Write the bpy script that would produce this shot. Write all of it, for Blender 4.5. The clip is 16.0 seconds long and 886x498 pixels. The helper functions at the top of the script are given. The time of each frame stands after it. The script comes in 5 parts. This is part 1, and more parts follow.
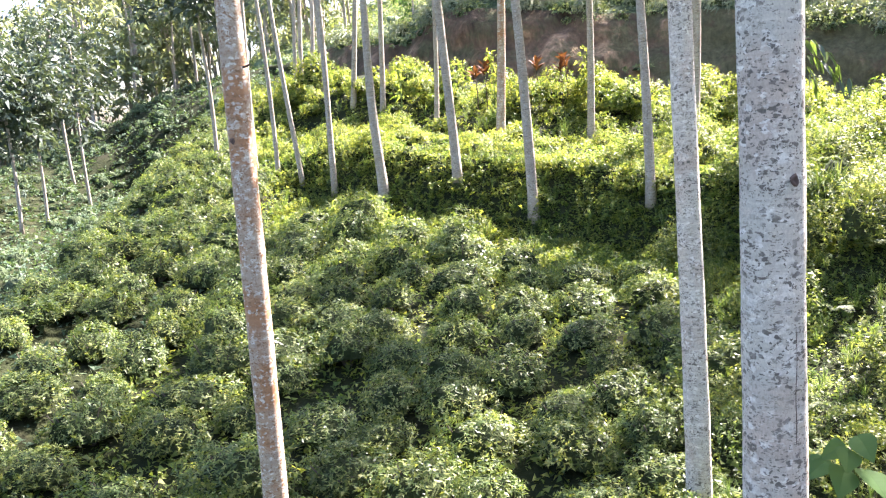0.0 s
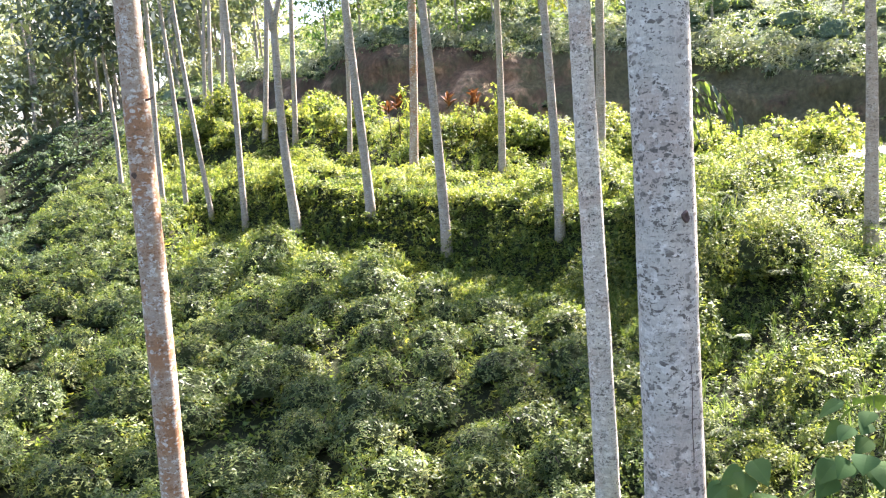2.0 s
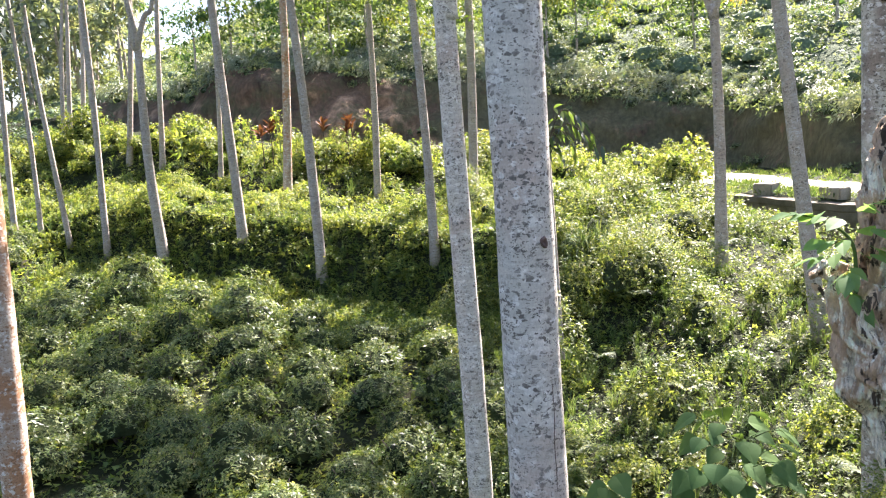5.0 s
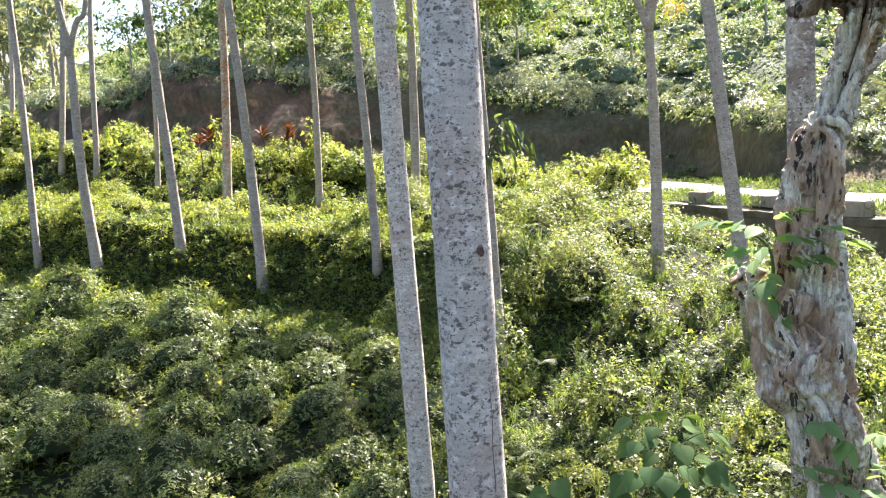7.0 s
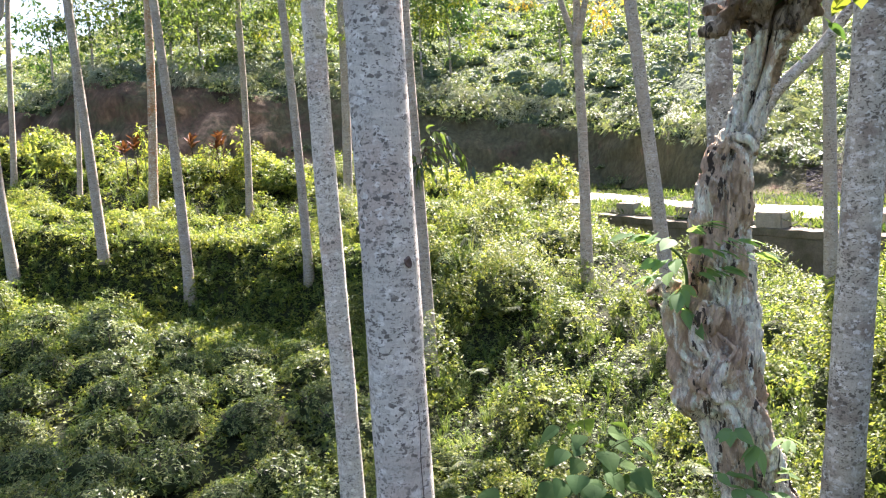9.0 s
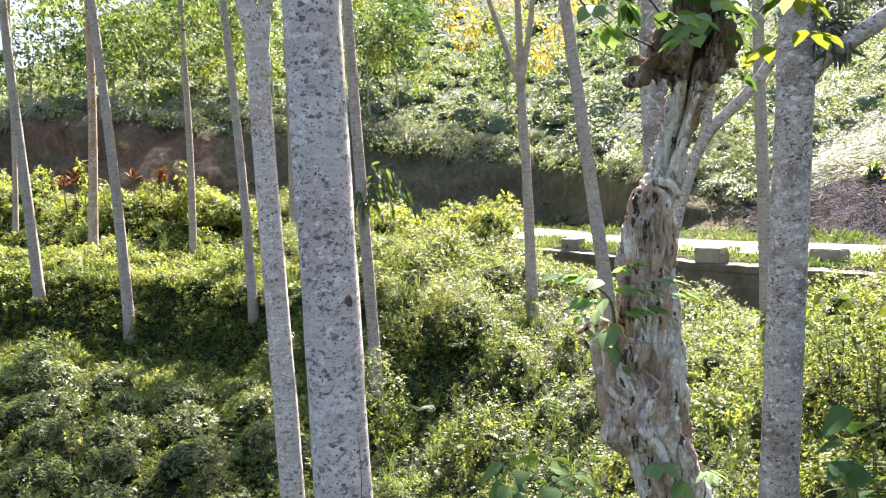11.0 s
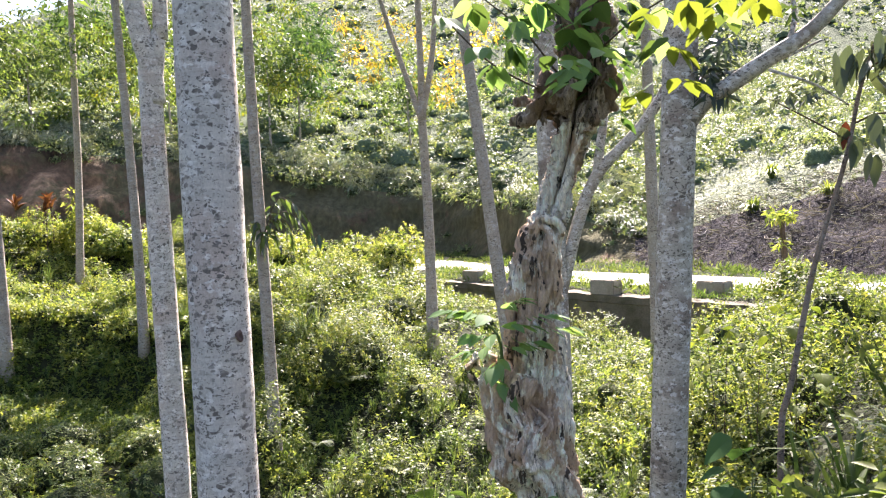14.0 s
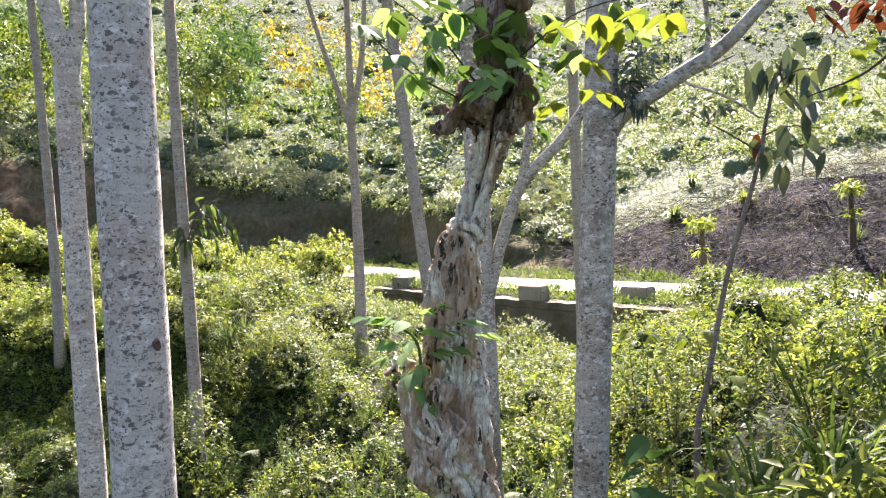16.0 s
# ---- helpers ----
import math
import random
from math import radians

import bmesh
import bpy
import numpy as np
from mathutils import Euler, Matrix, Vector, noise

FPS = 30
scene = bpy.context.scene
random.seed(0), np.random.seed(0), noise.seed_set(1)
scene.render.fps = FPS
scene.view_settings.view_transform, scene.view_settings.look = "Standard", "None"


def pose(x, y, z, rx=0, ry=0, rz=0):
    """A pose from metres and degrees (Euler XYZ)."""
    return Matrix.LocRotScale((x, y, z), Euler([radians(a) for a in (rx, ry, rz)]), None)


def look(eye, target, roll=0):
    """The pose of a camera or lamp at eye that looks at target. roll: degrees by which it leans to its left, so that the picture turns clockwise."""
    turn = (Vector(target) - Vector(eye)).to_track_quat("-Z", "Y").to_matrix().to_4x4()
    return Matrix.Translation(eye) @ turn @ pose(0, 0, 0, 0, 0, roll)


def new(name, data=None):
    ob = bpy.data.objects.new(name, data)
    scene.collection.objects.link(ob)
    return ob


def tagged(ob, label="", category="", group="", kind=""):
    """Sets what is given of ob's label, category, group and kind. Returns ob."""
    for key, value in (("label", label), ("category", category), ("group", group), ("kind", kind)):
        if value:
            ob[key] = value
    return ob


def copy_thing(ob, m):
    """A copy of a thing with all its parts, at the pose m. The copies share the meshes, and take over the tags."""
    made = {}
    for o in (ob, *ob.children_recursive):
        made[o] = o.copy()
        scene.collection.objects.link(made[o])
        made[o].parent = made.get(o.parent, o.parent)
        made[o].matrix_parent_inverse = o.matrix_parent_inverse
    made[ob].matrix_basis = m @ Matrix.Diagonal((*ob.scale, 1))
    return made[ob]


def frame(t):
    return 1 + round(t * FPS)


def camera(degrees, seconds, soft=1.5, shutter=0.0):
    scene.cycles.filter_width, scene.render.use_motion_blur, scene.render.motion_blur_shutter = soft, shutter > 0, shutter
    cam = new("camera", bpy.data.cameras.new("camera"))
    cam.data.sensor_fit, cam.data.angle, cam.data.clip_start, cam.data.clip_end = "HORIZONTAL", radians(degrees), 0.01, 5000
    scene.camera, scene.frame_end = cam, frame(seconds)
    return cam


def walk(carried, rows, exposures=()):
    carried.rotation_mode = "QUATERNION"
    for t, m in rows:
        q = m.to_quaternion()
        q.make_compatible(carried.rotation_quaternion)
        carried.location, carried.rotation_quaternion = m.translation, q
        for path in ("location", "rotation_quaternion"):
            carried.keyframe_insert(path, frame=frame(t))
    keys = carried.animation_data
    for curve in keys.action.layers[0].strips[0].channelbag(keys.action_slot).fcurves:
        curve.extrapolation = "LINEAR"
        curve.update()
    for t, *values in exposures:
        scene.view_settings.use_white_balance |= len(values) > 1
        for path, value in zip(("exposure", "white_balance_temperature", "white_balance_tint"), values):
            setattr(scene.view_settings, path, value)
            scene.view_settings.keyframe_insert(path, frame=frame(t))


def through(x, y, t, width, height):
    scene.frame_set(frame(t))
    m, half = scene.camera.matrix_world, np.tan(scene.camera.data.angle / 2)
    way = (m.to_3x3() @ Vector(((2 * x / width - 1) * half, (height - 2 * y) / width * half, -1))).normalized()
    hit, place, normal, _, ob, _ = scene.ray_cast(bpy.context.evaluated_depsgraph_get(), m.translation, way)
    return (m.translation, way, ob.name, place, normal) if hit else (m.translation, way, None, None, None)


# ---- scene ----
from mathutils.bvhtree import BVHTree
cam = camera(58.5, 16.0, 1.2)
PATH = [  # seconds, x, y, z, yaw, pitch, roll to the right
    (0.0, -0.000, -0.000, 1.600, -0.00, -10.28, 5.13),
    (0.5, 0.012, -0.002, 1.602, -1.95, -10.06, 4.99),
    (1.0, 0.025, -0.001, 1.606, -3.50, -9.49, 4.89),
    (1.5, 0.039, 0.006, 1.608, -4.94, -8.69, 4.72),
    (2.0, 0.045, -0.001, 1.610, -6.37, -8.40, 4.58),
    (2.5, 0.055, -0.012, 1.610, -7.75, -8.25, 4.58),
    (3.0, 0.065, -0.011, 1.609, -9.24, -8.21, 4.56),
    (3.5, 0.072, -0.014, 1.610, -10.51, -8.12, 4.58),
    (4.0, 0.076, -0.021, 1.612, -12.02, -7.65, 4.34),
    (4.5, 0.089, -0.007, 1.614, -13.84, -7.40, 4.19),
    (7.0, 0.124, -0.025, 1.615, -19.49, -6.93, 3.97),
    (7.5, 0.131, -0.026, 1.614, -20.75, -6.94, 3.99),
    (8.0, 0.139, -0.026, 1.613, -22.16, -7.13, 3.85),
    (8.5, 0.142, -0.030, 1.616, -23.10, -6.97, 3.71),
    (9.0, 0.147, -0.036, 1.619, -24.36, -6.51, 3.48),
    (11.5, 0.165, -0.093, 1.637, -29.25, -3.73, 3.30),
    (12.0, 0.169, -0.099, 1.639, -30.42, -3.35, 3.20),
    (12.5, 0.170, -0.100, 1.642, -31.64, -2.86, 2.88),
    (13.0, 0.179, -0.094, 1.644, -32.42, -2.28, 2.87),
    (13.5, 0.188, -0.094, 1.644, -33.94, -2.33, 2.79),
    (14.0, 0.192, -0.096, 1.644, -35.40, -2.30, 2.64),
    (14.5, 0.193, -0.102, 1.643, -36.48, -2.35, 2.69),
    (15.0, 0.193, -0.108, 1.644, -37.56, -2.27, 2.50),
    (15.5, 0.199, -0.113, 1.644, -38.64, -2.10, 2.47),
    (16.0, 0.208, -0.122, 1.643, -40.43, -2.05, 2.39),
]
walk(cam, [(t, pose(x, y, z, 0, 0, yaw) @ pose(0, 0, 0, 90 + pitch) @ pose(0, 0, 0, 0, 0, -roll)) for t, x, y, z, yaw, pitch, roll in PATH],
     [(0, 3.42, 5880, 24), (3.5, 2.98, 5880, 24), (7, 2.87, 5920, 24), (12.5, 2.75, 5950, 27), (16, 2.62, 6030, 26)])

# ---- light ----
SUN_AZ, SUN_EL = 50.0, 43.0  # degrees to the right of the first view, and up
world = bpy.data.worlds.new("sky")
scene.world = world
world.use_nodes = True
wn = world.node_tree.nodes
sky = wn.new("ShaderNodeTexSky")
sky.sky_type, sky.sun_disc = "NISHITA", False
sky.sun_elevation, sky.sun_rotation = radians(SUN_EL), radians(SUN_AZ)
sky.air_density, sky.dust_density = 1.2, 2.5
wn["Background"].inputs["Strength"].default_value = 0.05
world.node_tree.links.new(sky.outputs["Color"], wn["Background"].inputs["Color"])
sun_lamp = bpy.data.lights.new("sun", "SUN")
sun_lamp.energy, sun_lamp.angle, sun_lamp.color = 5.0, radians(0.6), (1.0, 0.91, 0.74)
sun = new("sun", sun_lamp)
sun.matrix_world = look((0, 0, 60), (-math.sin(radians(SUN_AZ)) * 10, -math.cos(radians(SUN_AZ)) * 10, 60 - 10 * math.tan(radians(SUN_EL))))

# ---- materials ----


class Mat:
    """A small builder of node materials."""

    def __init__(self, name):
        self.mat = bpy.data.materials.new(name)
        self.mat.use_nodes = True
        self.tree = self.mat.node_tree
        self.bsdf = self.tree.nodes["Principled BSDF"]
        self.out = self.tree.nodes["Material Output"]

    def node(self, kind, **inputs):
        n = self.tree.nodes.new("ShaderNode" + kind)
        for key, value in inputs.items():
            n.inputs[key.replace("_", " ")].default_value = value
        return n

    def link(self, a, b):
        self.tree.links.new(a, b)

    def coords(self, scale=(1, 1, 1), kind="Object"):
        c, m = self.node("TexCoord"), self.node("Mapping")
        m.inputs["Scale"].default_value = scale
        self.link(c.outputs[kind], m.inputs["Vector"])
        return m.outputs["Vector"]

    def noise(self, vec, scale, detail=4.0, rough=0.6):
        n = self.node("TexNoise", Scale=scale, Detail=detail, Roughness=rough)
        self.link(vec, n.inputs["Vector"])
        return n.outputs["Fac"]

    def ramp(self, fac, *stops):
        n = self.node("ValToRGB")
        el = n.color_ramp.elements
        while len(el) < len(stops):
            el.new(0.5)
        for e, (p, c) in zip(el, stops):
            e.position, e.color = p, (*c, 1) if len(c) == 3 else c
        self.link(fac, n.inputs["Fac"])
        return n.outputs["Color"]

    def mix(self, fac, a, b, blend="MIX"):
        n = self.tree.nodes.new("ShaderNodeMix")
        n.data_type, n.blend_type = "RGBA", blend
        for sock, value in ((n.inputs[0], fac), (n.inputs[6], a), (n.inputs[7], b)):
            if hasattr(value, "links"):
                self.link(value, sock)
            else:
                sock.default_value = value if isinstance(value, float) else (*value, 1)
        return n.outputs[2]

    def bump(self, height, strength, distance):
        n = self.node("Bump", Strength=strength, Distance=distance)
        self.link(height, n.inputs["Height"])
        self.link(n.outputs["Normal"], self.bsdf.inputs["Normal"])

    def color(self, sock, rough=0.8, spec=0.3):
        self.link(sock, self.bsdf.inputs["Base Color"])
        self.bsdf.inputs["Roughness"].default_value = rough
        self.bsdf.inputs["Specular IOR Level"].default_value = spec
        return self.mat


def grey(v):
    return (v, v, v)


def leaf_material(name, dark, mid, light, through=0.35, rough=0.42, spread=0.5, gloss=0.5):
    """Leaves that let light through: each one a shade of its own, each plant another cast."""
    m = Mat(name)
    g, ob = m.node("NewGeometry"), m.node("ObjectInfo")
    fair = tuple(a * 0.6 + b * 0.4 for a, b in zip(mid, light))
    c = m.ramp(g.outputs["Random Per Island"], (0.0, dark), (0.45, mid), (0.86, fair), (1.0, light))
    hue = m.ramp(ob.outputs["Random"], (0.0, (0.75, 0.85, 0.8)), (0.5, (1, 1, 1)), (1.0, (1.22, 1.1, 0.85)))
    c = m.mix(spread, c, hue, "MULTIPLY")
    big = m.noise(m.coords((1, 1, 1), "Object"), 1.1, 3.0)
    c = m.mix(0.8, c, m.ramp(big, (0.36, (0.72, 0.86, 0.82)), (0.5, (1, 1, 1)), (0.64, (1.2, 1.12, 0.88))), "MULTIPLY")
    m.color(c, rough, gloss)
    t = m.node("BsdfTranslucent")
    m.link(m.mix(1.0, c, (1.5, 1.5, 0.65), "MULTIPLY"), t.inputs["Color"])
    mx = m.node("MixShader", Fac=through)
    m.link(m.bsdf.outputs["BSDF"], mx.inputs[1])
    m.link(t.outputs["BSDF"], mx.inputs[2])
    m.link(mx.outputs["Shader"], m.out.inputs["Surface"])
    return m.mat


TEA = leaf_material("tea_leaf", (0.036, 0.062, 0.020), (0.112, 0.152, 0.046), (0.33, 0.34, 0.13), 0.40, 0.42, 0.35, 0.35)
WEED = leaf_material("weed_leaf", (0.056, 0.092, 0.024), (0.146, 0.188, 0.044), (0.38, 0.38, 0.11), 0.46, 0.5, 0.3, 0.25)
NEAR_WEED = leaf_material("near_weed_leaf", (0.040, 0.067, 0.023), (0.112, 0.152, 0.045), (0.34, 0.36, 0.125), 0.50, 0.45, 0.3, 0.28)
FRESH = leaf_material("fresh_leaf", (0.05, 0.085, 0.036), (0.08, 0.12, 0.045), (0.13, 0.17, 0.06), 0.34, 0.7, 0.3, 0.05)
THICKET = leaf_material("thicket_leaf", (0.046, 0.072, 0.024), (0.112, 0.148, 0.045), (0.29, 0.29, 0.09), 0.52, 0.5, 0.3, 0.2)
GRASS = leaf_material("grass_blade", (0.05, 0.085, 0.026), (0.10, 0.145, 0.045), (0.24, 0.27, 0.11), 0.35, 0.6, 0.3, 0.2)
# far growth: HILL, HAZY and PALE carry the air's haze in their colours
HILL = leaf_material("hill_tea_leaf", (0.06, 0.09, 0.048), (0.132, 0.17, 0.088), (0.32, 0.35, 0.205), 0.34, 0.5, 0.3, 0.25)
HAZY = leaf_material("haze_tinted_leaf", (0.16, 0.18, 0.14), (0.21, 0.235, 0.18), (0.28, 0.295, 0.23), 0.35, 0.8, 0.3, 0.1)
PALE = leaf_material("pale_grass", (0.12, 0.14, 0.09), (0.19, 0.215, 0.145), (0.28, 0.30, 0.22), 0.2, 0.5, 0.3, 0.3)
CROWN = leaf_material("tree_leaf", (0.04, 0.065, 0.026), (0.085, 0.125, 0.04), (0.17, 0.21, 0.07), 0.48, 0.5, 0.4, 0.25)
DARK_CROWN = leaf_material("dark_tree_leaf", (0.036, 0.050, 0.042), (0.065, 0.088, 0.072), (0.13, 0.16, 0.13), 0.2, 0.5, 0.3, 0.25)
# tea leaf darkened and blued: the valley's shade is in this colour
VALLEY = leaf_material("shade_tinted_tea_leaf", (0.045, 0.075, 0.045), (0.075, 0.115, 0.065), (0.13, 0.17, 0.10), 0.25, 0.6, 0.3, 0.2)
YELLOW = leaf_material("yellowing_leaf", (0.14, 0.17, 0.04), (0.36, 0.29, 0.04), (0.50, 0.24, 0.03), 0.4)
BROAD = leaf_material("broad_leaf", (0.042, 0.082, 0.032), (0.07, 0.125, 0.046), (0.12, 0.185, 0.062), 0.3, 0.7, 0.3, 0.06)
SPROUT = leaf_material("sprout_leaf", (0.14, 0.21, 0.09), (0.21, 0.30, 0.13), (0.29, 0.38, 0.17), 0.5, 0.6, 0.2, 0.12)
LIME = leaf_material("lime_leaf", (0.07, 0.105, 0.025), (0.125, 0.16, 0.03), (0.24, 0.22, 0.035), 0.42, 0.55, 0.3, 0.12)
CORDYLINE = leaf_material("cordyline_leaf", (0.06, 0.022, 0.016), (0.11, 0.042, 0.026), (0.20, 0.09, 0.045), 0.2, 0.6, 0.4, 0.15)
RED = leaf_material("red_leaf", (0.06, 0.018, 0.016), (0.11, 0.03, 0.024), (0.18, 0.06, 0.035), 0.25, 0.6, 0.4, 0.1)
DRY = leaf_material("dry_stalk", (0.04, 0.035, 0.037), (0.10, 0.09, 0.092), (0.36, 0.34, 0.32), 0.1, 0.8, 0.3, 0.1)


def bark_material(name, base, patch, lichen, warm, warmth=0.35, spots=0.87):
    """Smooth bark: small dark flakes gathered in patches, pale lichen discs, cross rings and fine grain."""
    m = Mat(name)
    v, flat = m.coords((1, 1, 1)), m.coords((1, 1, 1.5))
    nz = m.node("TexNoise", Scale=30.0, Detail=5.0)
    m.link(flat, nz.inputs["Vector"])
    bend = m.mix(0.06, flat, nz.outputs["Color"])

    def flecks(scale, share, reach, sock="Red"):
        """Rounded flecks: a share of the cells, each filled out to a reach from its middle."""
        vor = m.node("TexVoronoi", Scale=scale, Randomness=1.0)
        m.link(bend, vor.inputs["Vector"])
        sep = m.node("SeparateColor")
        m.link(vor.outputs["Color"], sep.inputs["Color"])
        some = m.ramp(sep.outputs[sock], (0.0, grey(1)), (share, grey(1)), (share + 0.02, grey(0)))
        return m.mix(1.0, some, m.ramp(vor.outputs["Distance"], (reach, grey(1)), (reach + 0.10, grey(0))), "MULTIPLY")

    c = m.mix(m.noise(v, 9.0, 7.0, 0.75), tuple(x * 0.72 for x in base), tuple(min(1, x * 1.2) for x in base))
    c = m.mix(m.ramp(m.noise(v, 2.6, 4.0), (0.48, grey(0)), (0.62, grey(warmth))), c, warm)
    pale = m.mix(1.0, flecks(24.0, 1.0 - spots, 0.40, "Green"), grey(0.75), "MULTIPLY")
    c = m.mix(pale, c, lichen)
    c = m.mix(m.ramp(m.noise(m.coords((1, 1, 1.3)), 13.0, 5.0, 0.62), (0.55, grey(0)), (0.60, grey(0.55))), c, lichen)
    ragged = m.ramp(m.noise(m.coords((1, 1, 1.5)), 19.0, 8.0, 0.78), (0.575, grey(0)), (0.61, grey(0.7)))
    c = m.mix(ragged, c, tuple(x * 1.25 for x in patch))
    flakes = flecks(27.0, 0.34, 0.34)
    specks = flecks(64.0, 0.44, 0.36, "Blue")
    gate = m.ramp(m.noise(v, 5.0, 4.0), (0.36, grey(0.25)), (0.54, grey(1)))
    c = m.mix(m.mix(1.0, flakes, gate, "MULTIPLY"), c, patch)
    c = m.mix(m.mix(1.0, specks, gate, "MULTIPLY"), c, tuple(x * 0.9 for x in patch))
    rings = m.ramp(m.noise(m.coords((0.6, 0.6, 9.0)), 3.0, 4.0, 0.7), (0.35, grey(0.82)), (0.65, grey(1.08)))
    c = m.mix(0.8, c, rings, "MULTIPLY")
    fine = m.noise(m.coords((1, 1, 0.5)), 120.0, 6.0, 0.7)
    c = m.mix(0.6, c, m.ramp(fine, (0.3, grey(0.65)), (0.7, grey(1.25))), "MULTIPLY")
    m.bump(m.mix(0.5, fine, flakes), 0.5, 0.006)
    return m.color(c, 0.85, 0.2)


BARK = bark_material("grey_bark", (0.60, 0.55, 0.475), (0.18, 0.155, 0.135), (0.80, 0.76, 0.70), (0.50, 0.38, 0.31), 0.6, 0.82)
MOSSY_BARK = bark_material("mossy_bark", (0.50, 0.45, 0.365), (0.16, 0.135, 0.105), (0.74, 0.71, 0.65), (0.24, 0.18, 0.14), 0.8, 0.72)
BROWN_BARK = bark_material("brown_bark", (0.46, 0.36, 0.28), (0.27, 0.15, 0.085), (0.72, 0.68, 0.62), (0.40, 0.20, 0.10), 0.9, 0.70)
THIN_BARK = bark_material("slim_bark", (0.43, 0.37, 0.31), (0.19, 0.155, 0.125), (0.52, 0.49, 0.45), (0.30, 0.22, 0.165))


def soil_material():
    m = Mat("ground_soil")
    v = m.coords()
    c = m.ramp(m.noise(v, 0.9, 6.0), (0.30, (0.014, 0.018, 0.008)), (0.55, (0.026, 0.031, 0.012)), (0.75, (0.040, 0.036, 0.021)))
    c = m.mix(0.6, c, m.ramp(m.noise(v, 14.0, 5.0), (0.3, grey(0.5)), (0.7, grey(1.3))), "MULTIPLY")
    m.bump(m.noise(v, 9.0, 6.0), 0.8, 0.08)
    return m.color(c, 0.95, 0.1)


def bank_material():
    m = Mat("bank_earth")
    v = m.coords()
    # brown earth; the lightest tan also stands in for sunlit faces of the relief
    c = m.ramp(m.noise(v, 0.45, 6.0), (0.32, (0.055, 0.043, 0.031)), (0.48, (0.14, 0.095, 0.06)), (0.56, (0.20, 0.13, 0.08)), (0.66, (0.46, 0.30, 0.18)))
    sep, shift = m.node("SeparateXYZ"), m.node("MapRange")
    m.link(v, sep.inputs["Vector"])
    m.link(sep.outputs["X"], shift.inputs["Value"])
    for sock, value in zip(("From Min", "From Max", "To Min", "To Max"), (7.0, 16.0, 0.0, 0.16)):
        shift.inputs[sock].default_value = value
    damp = m.node("Math")
    m.link(m.noise(v, 0.8, 7.0, 0.7), damp.inputs[0]), m.link(shift.outputs["Result"], damp.inputs[1])
    moss = m.ramp(damp.outputs["Value"], (0.46, grey(0)), (0.60, grey(0.88)))
    c = m.mix(moss, c, m.mix(m.noise(v, 4.0, 6.0), (0.058, 0.06, 0.03), (0.17, 0.165, 0.085)))
    c = m.mix(0.7, c, m.ramp(m.noise(m.coords((1, 1, 0.4)), 5.0, 6.0), (0.3, grey(0.5)), (0.7, grey(1.3))), "MULTIPLY")
    m.bump(m.noise(v, 3.0, 8.0, 0.7), 1.0, 0.25)
    return m.color(c, 0.95, 0.1)


def road_material():
    m = Mat("road_gravel")
    v = m.coords()
    c = m.ramp(m.noise(v, 1.2, 6.0), (0.3, (0.30, 0.28, 0.24)), (0.7, (0.44, 0.42, 0.37)))
    c = m.mix(0.5, c, m.ramp(m.noise(v, 40.0, 4.0), (0.3, grey(0.6)), (0.7, grey(1.2))), "MULTIPLY")
    m.bump(m.noise(v, 40.0, 4.0), 0.6, 0.02)
    return m.color(c, 0.9, 0.2)


def concrete_material(name, tone, moss):
    m = Mat(name)
    v = m.coords()
    c = m.ramp(m.noise(v, 3.0, 6.0), (0.3, tuple(x * 0.7 for x in tone)), (0.7, tone))
    c = m.mix(m.ramp(m.noise(v, 2.0, 7.0), (0.45, grey(0)), (0.65, grey(0.85))), c, moss)
    c = m.mix(0.5, c, m.ramp(m.noise(v, 30.0, 4.0), (0.3, grey(0.6)), (0.7, grey(1.2))), "MULTIPLY")
    m.bump(m.noise(v, 20.0, 6.0), 0.6, 0.02)
    return m.color(c, 0.9, 0.2)


def deadwood_material(name, tone, warm):
    """Weathered wood: long fibres and dark splits, warm where the bark has come off."""
    m = Mat(name)
    warp = m.node("TexNoise", Scale=6.0, Detail=4.0)
    m.link(m.coords(), warp.inputs["Vector"])
    bent = m.mix(0.07, m.coords((1, 1, 0.13)), warp.outputs["Color"])
    grain = m.noise(bent, 60.0, 8.0, 0.72)
    broad = m.noise(bent, 36.0, 5.0, 0.62)
    fine = m.noise(m.coords((1, 1, 0.3)), 160.0, 5.0, 0.7)
    c = m.ramp(grain, (0.36, tuple(x * 0.16 for x in tone)), (0.42, tuple(x * 0.62 for x in tone)), (0.49, tone), (0.62, tuple(min(1, x * 1.4) for x in tone)))
    bark = m.ramp(m.noise(m.coords((1, 1, 0.5)), 9.0, 6.0, 0.7), (0.475, grey(0)), (0.515, grey(0.9)))
    c = m.mix(bark, c, m.mix(grain, tuple(x * 0.4 for x in warm), tuple(min(1, x * 1.6) for x in warm)))
    c = m.mix(m.ramp(m.noise(m.coords(), 16.0, 5.0, 0.7), (0.60, grey(0)), (0.66, grey(0.6))), c, tuple(x * 0.5 for x in tone))
    splits = m.ramp(broad, (0.388, grey(1)), (0.413, grey(0)))
    c = m.mix(splits, c, (0.085, 0.062, 0.046))
    c = m.mix(0.7, c, m.ramp(fine, (0.3, grey(0.6)), (0.7, grey(1.25))), "MULTIPLY")
    m.bump(m.mix(0.5, m.mix(0.35, grain, fine), broad), 1.0, 0.03)
    return m.color(c, 0.9, 0.15)


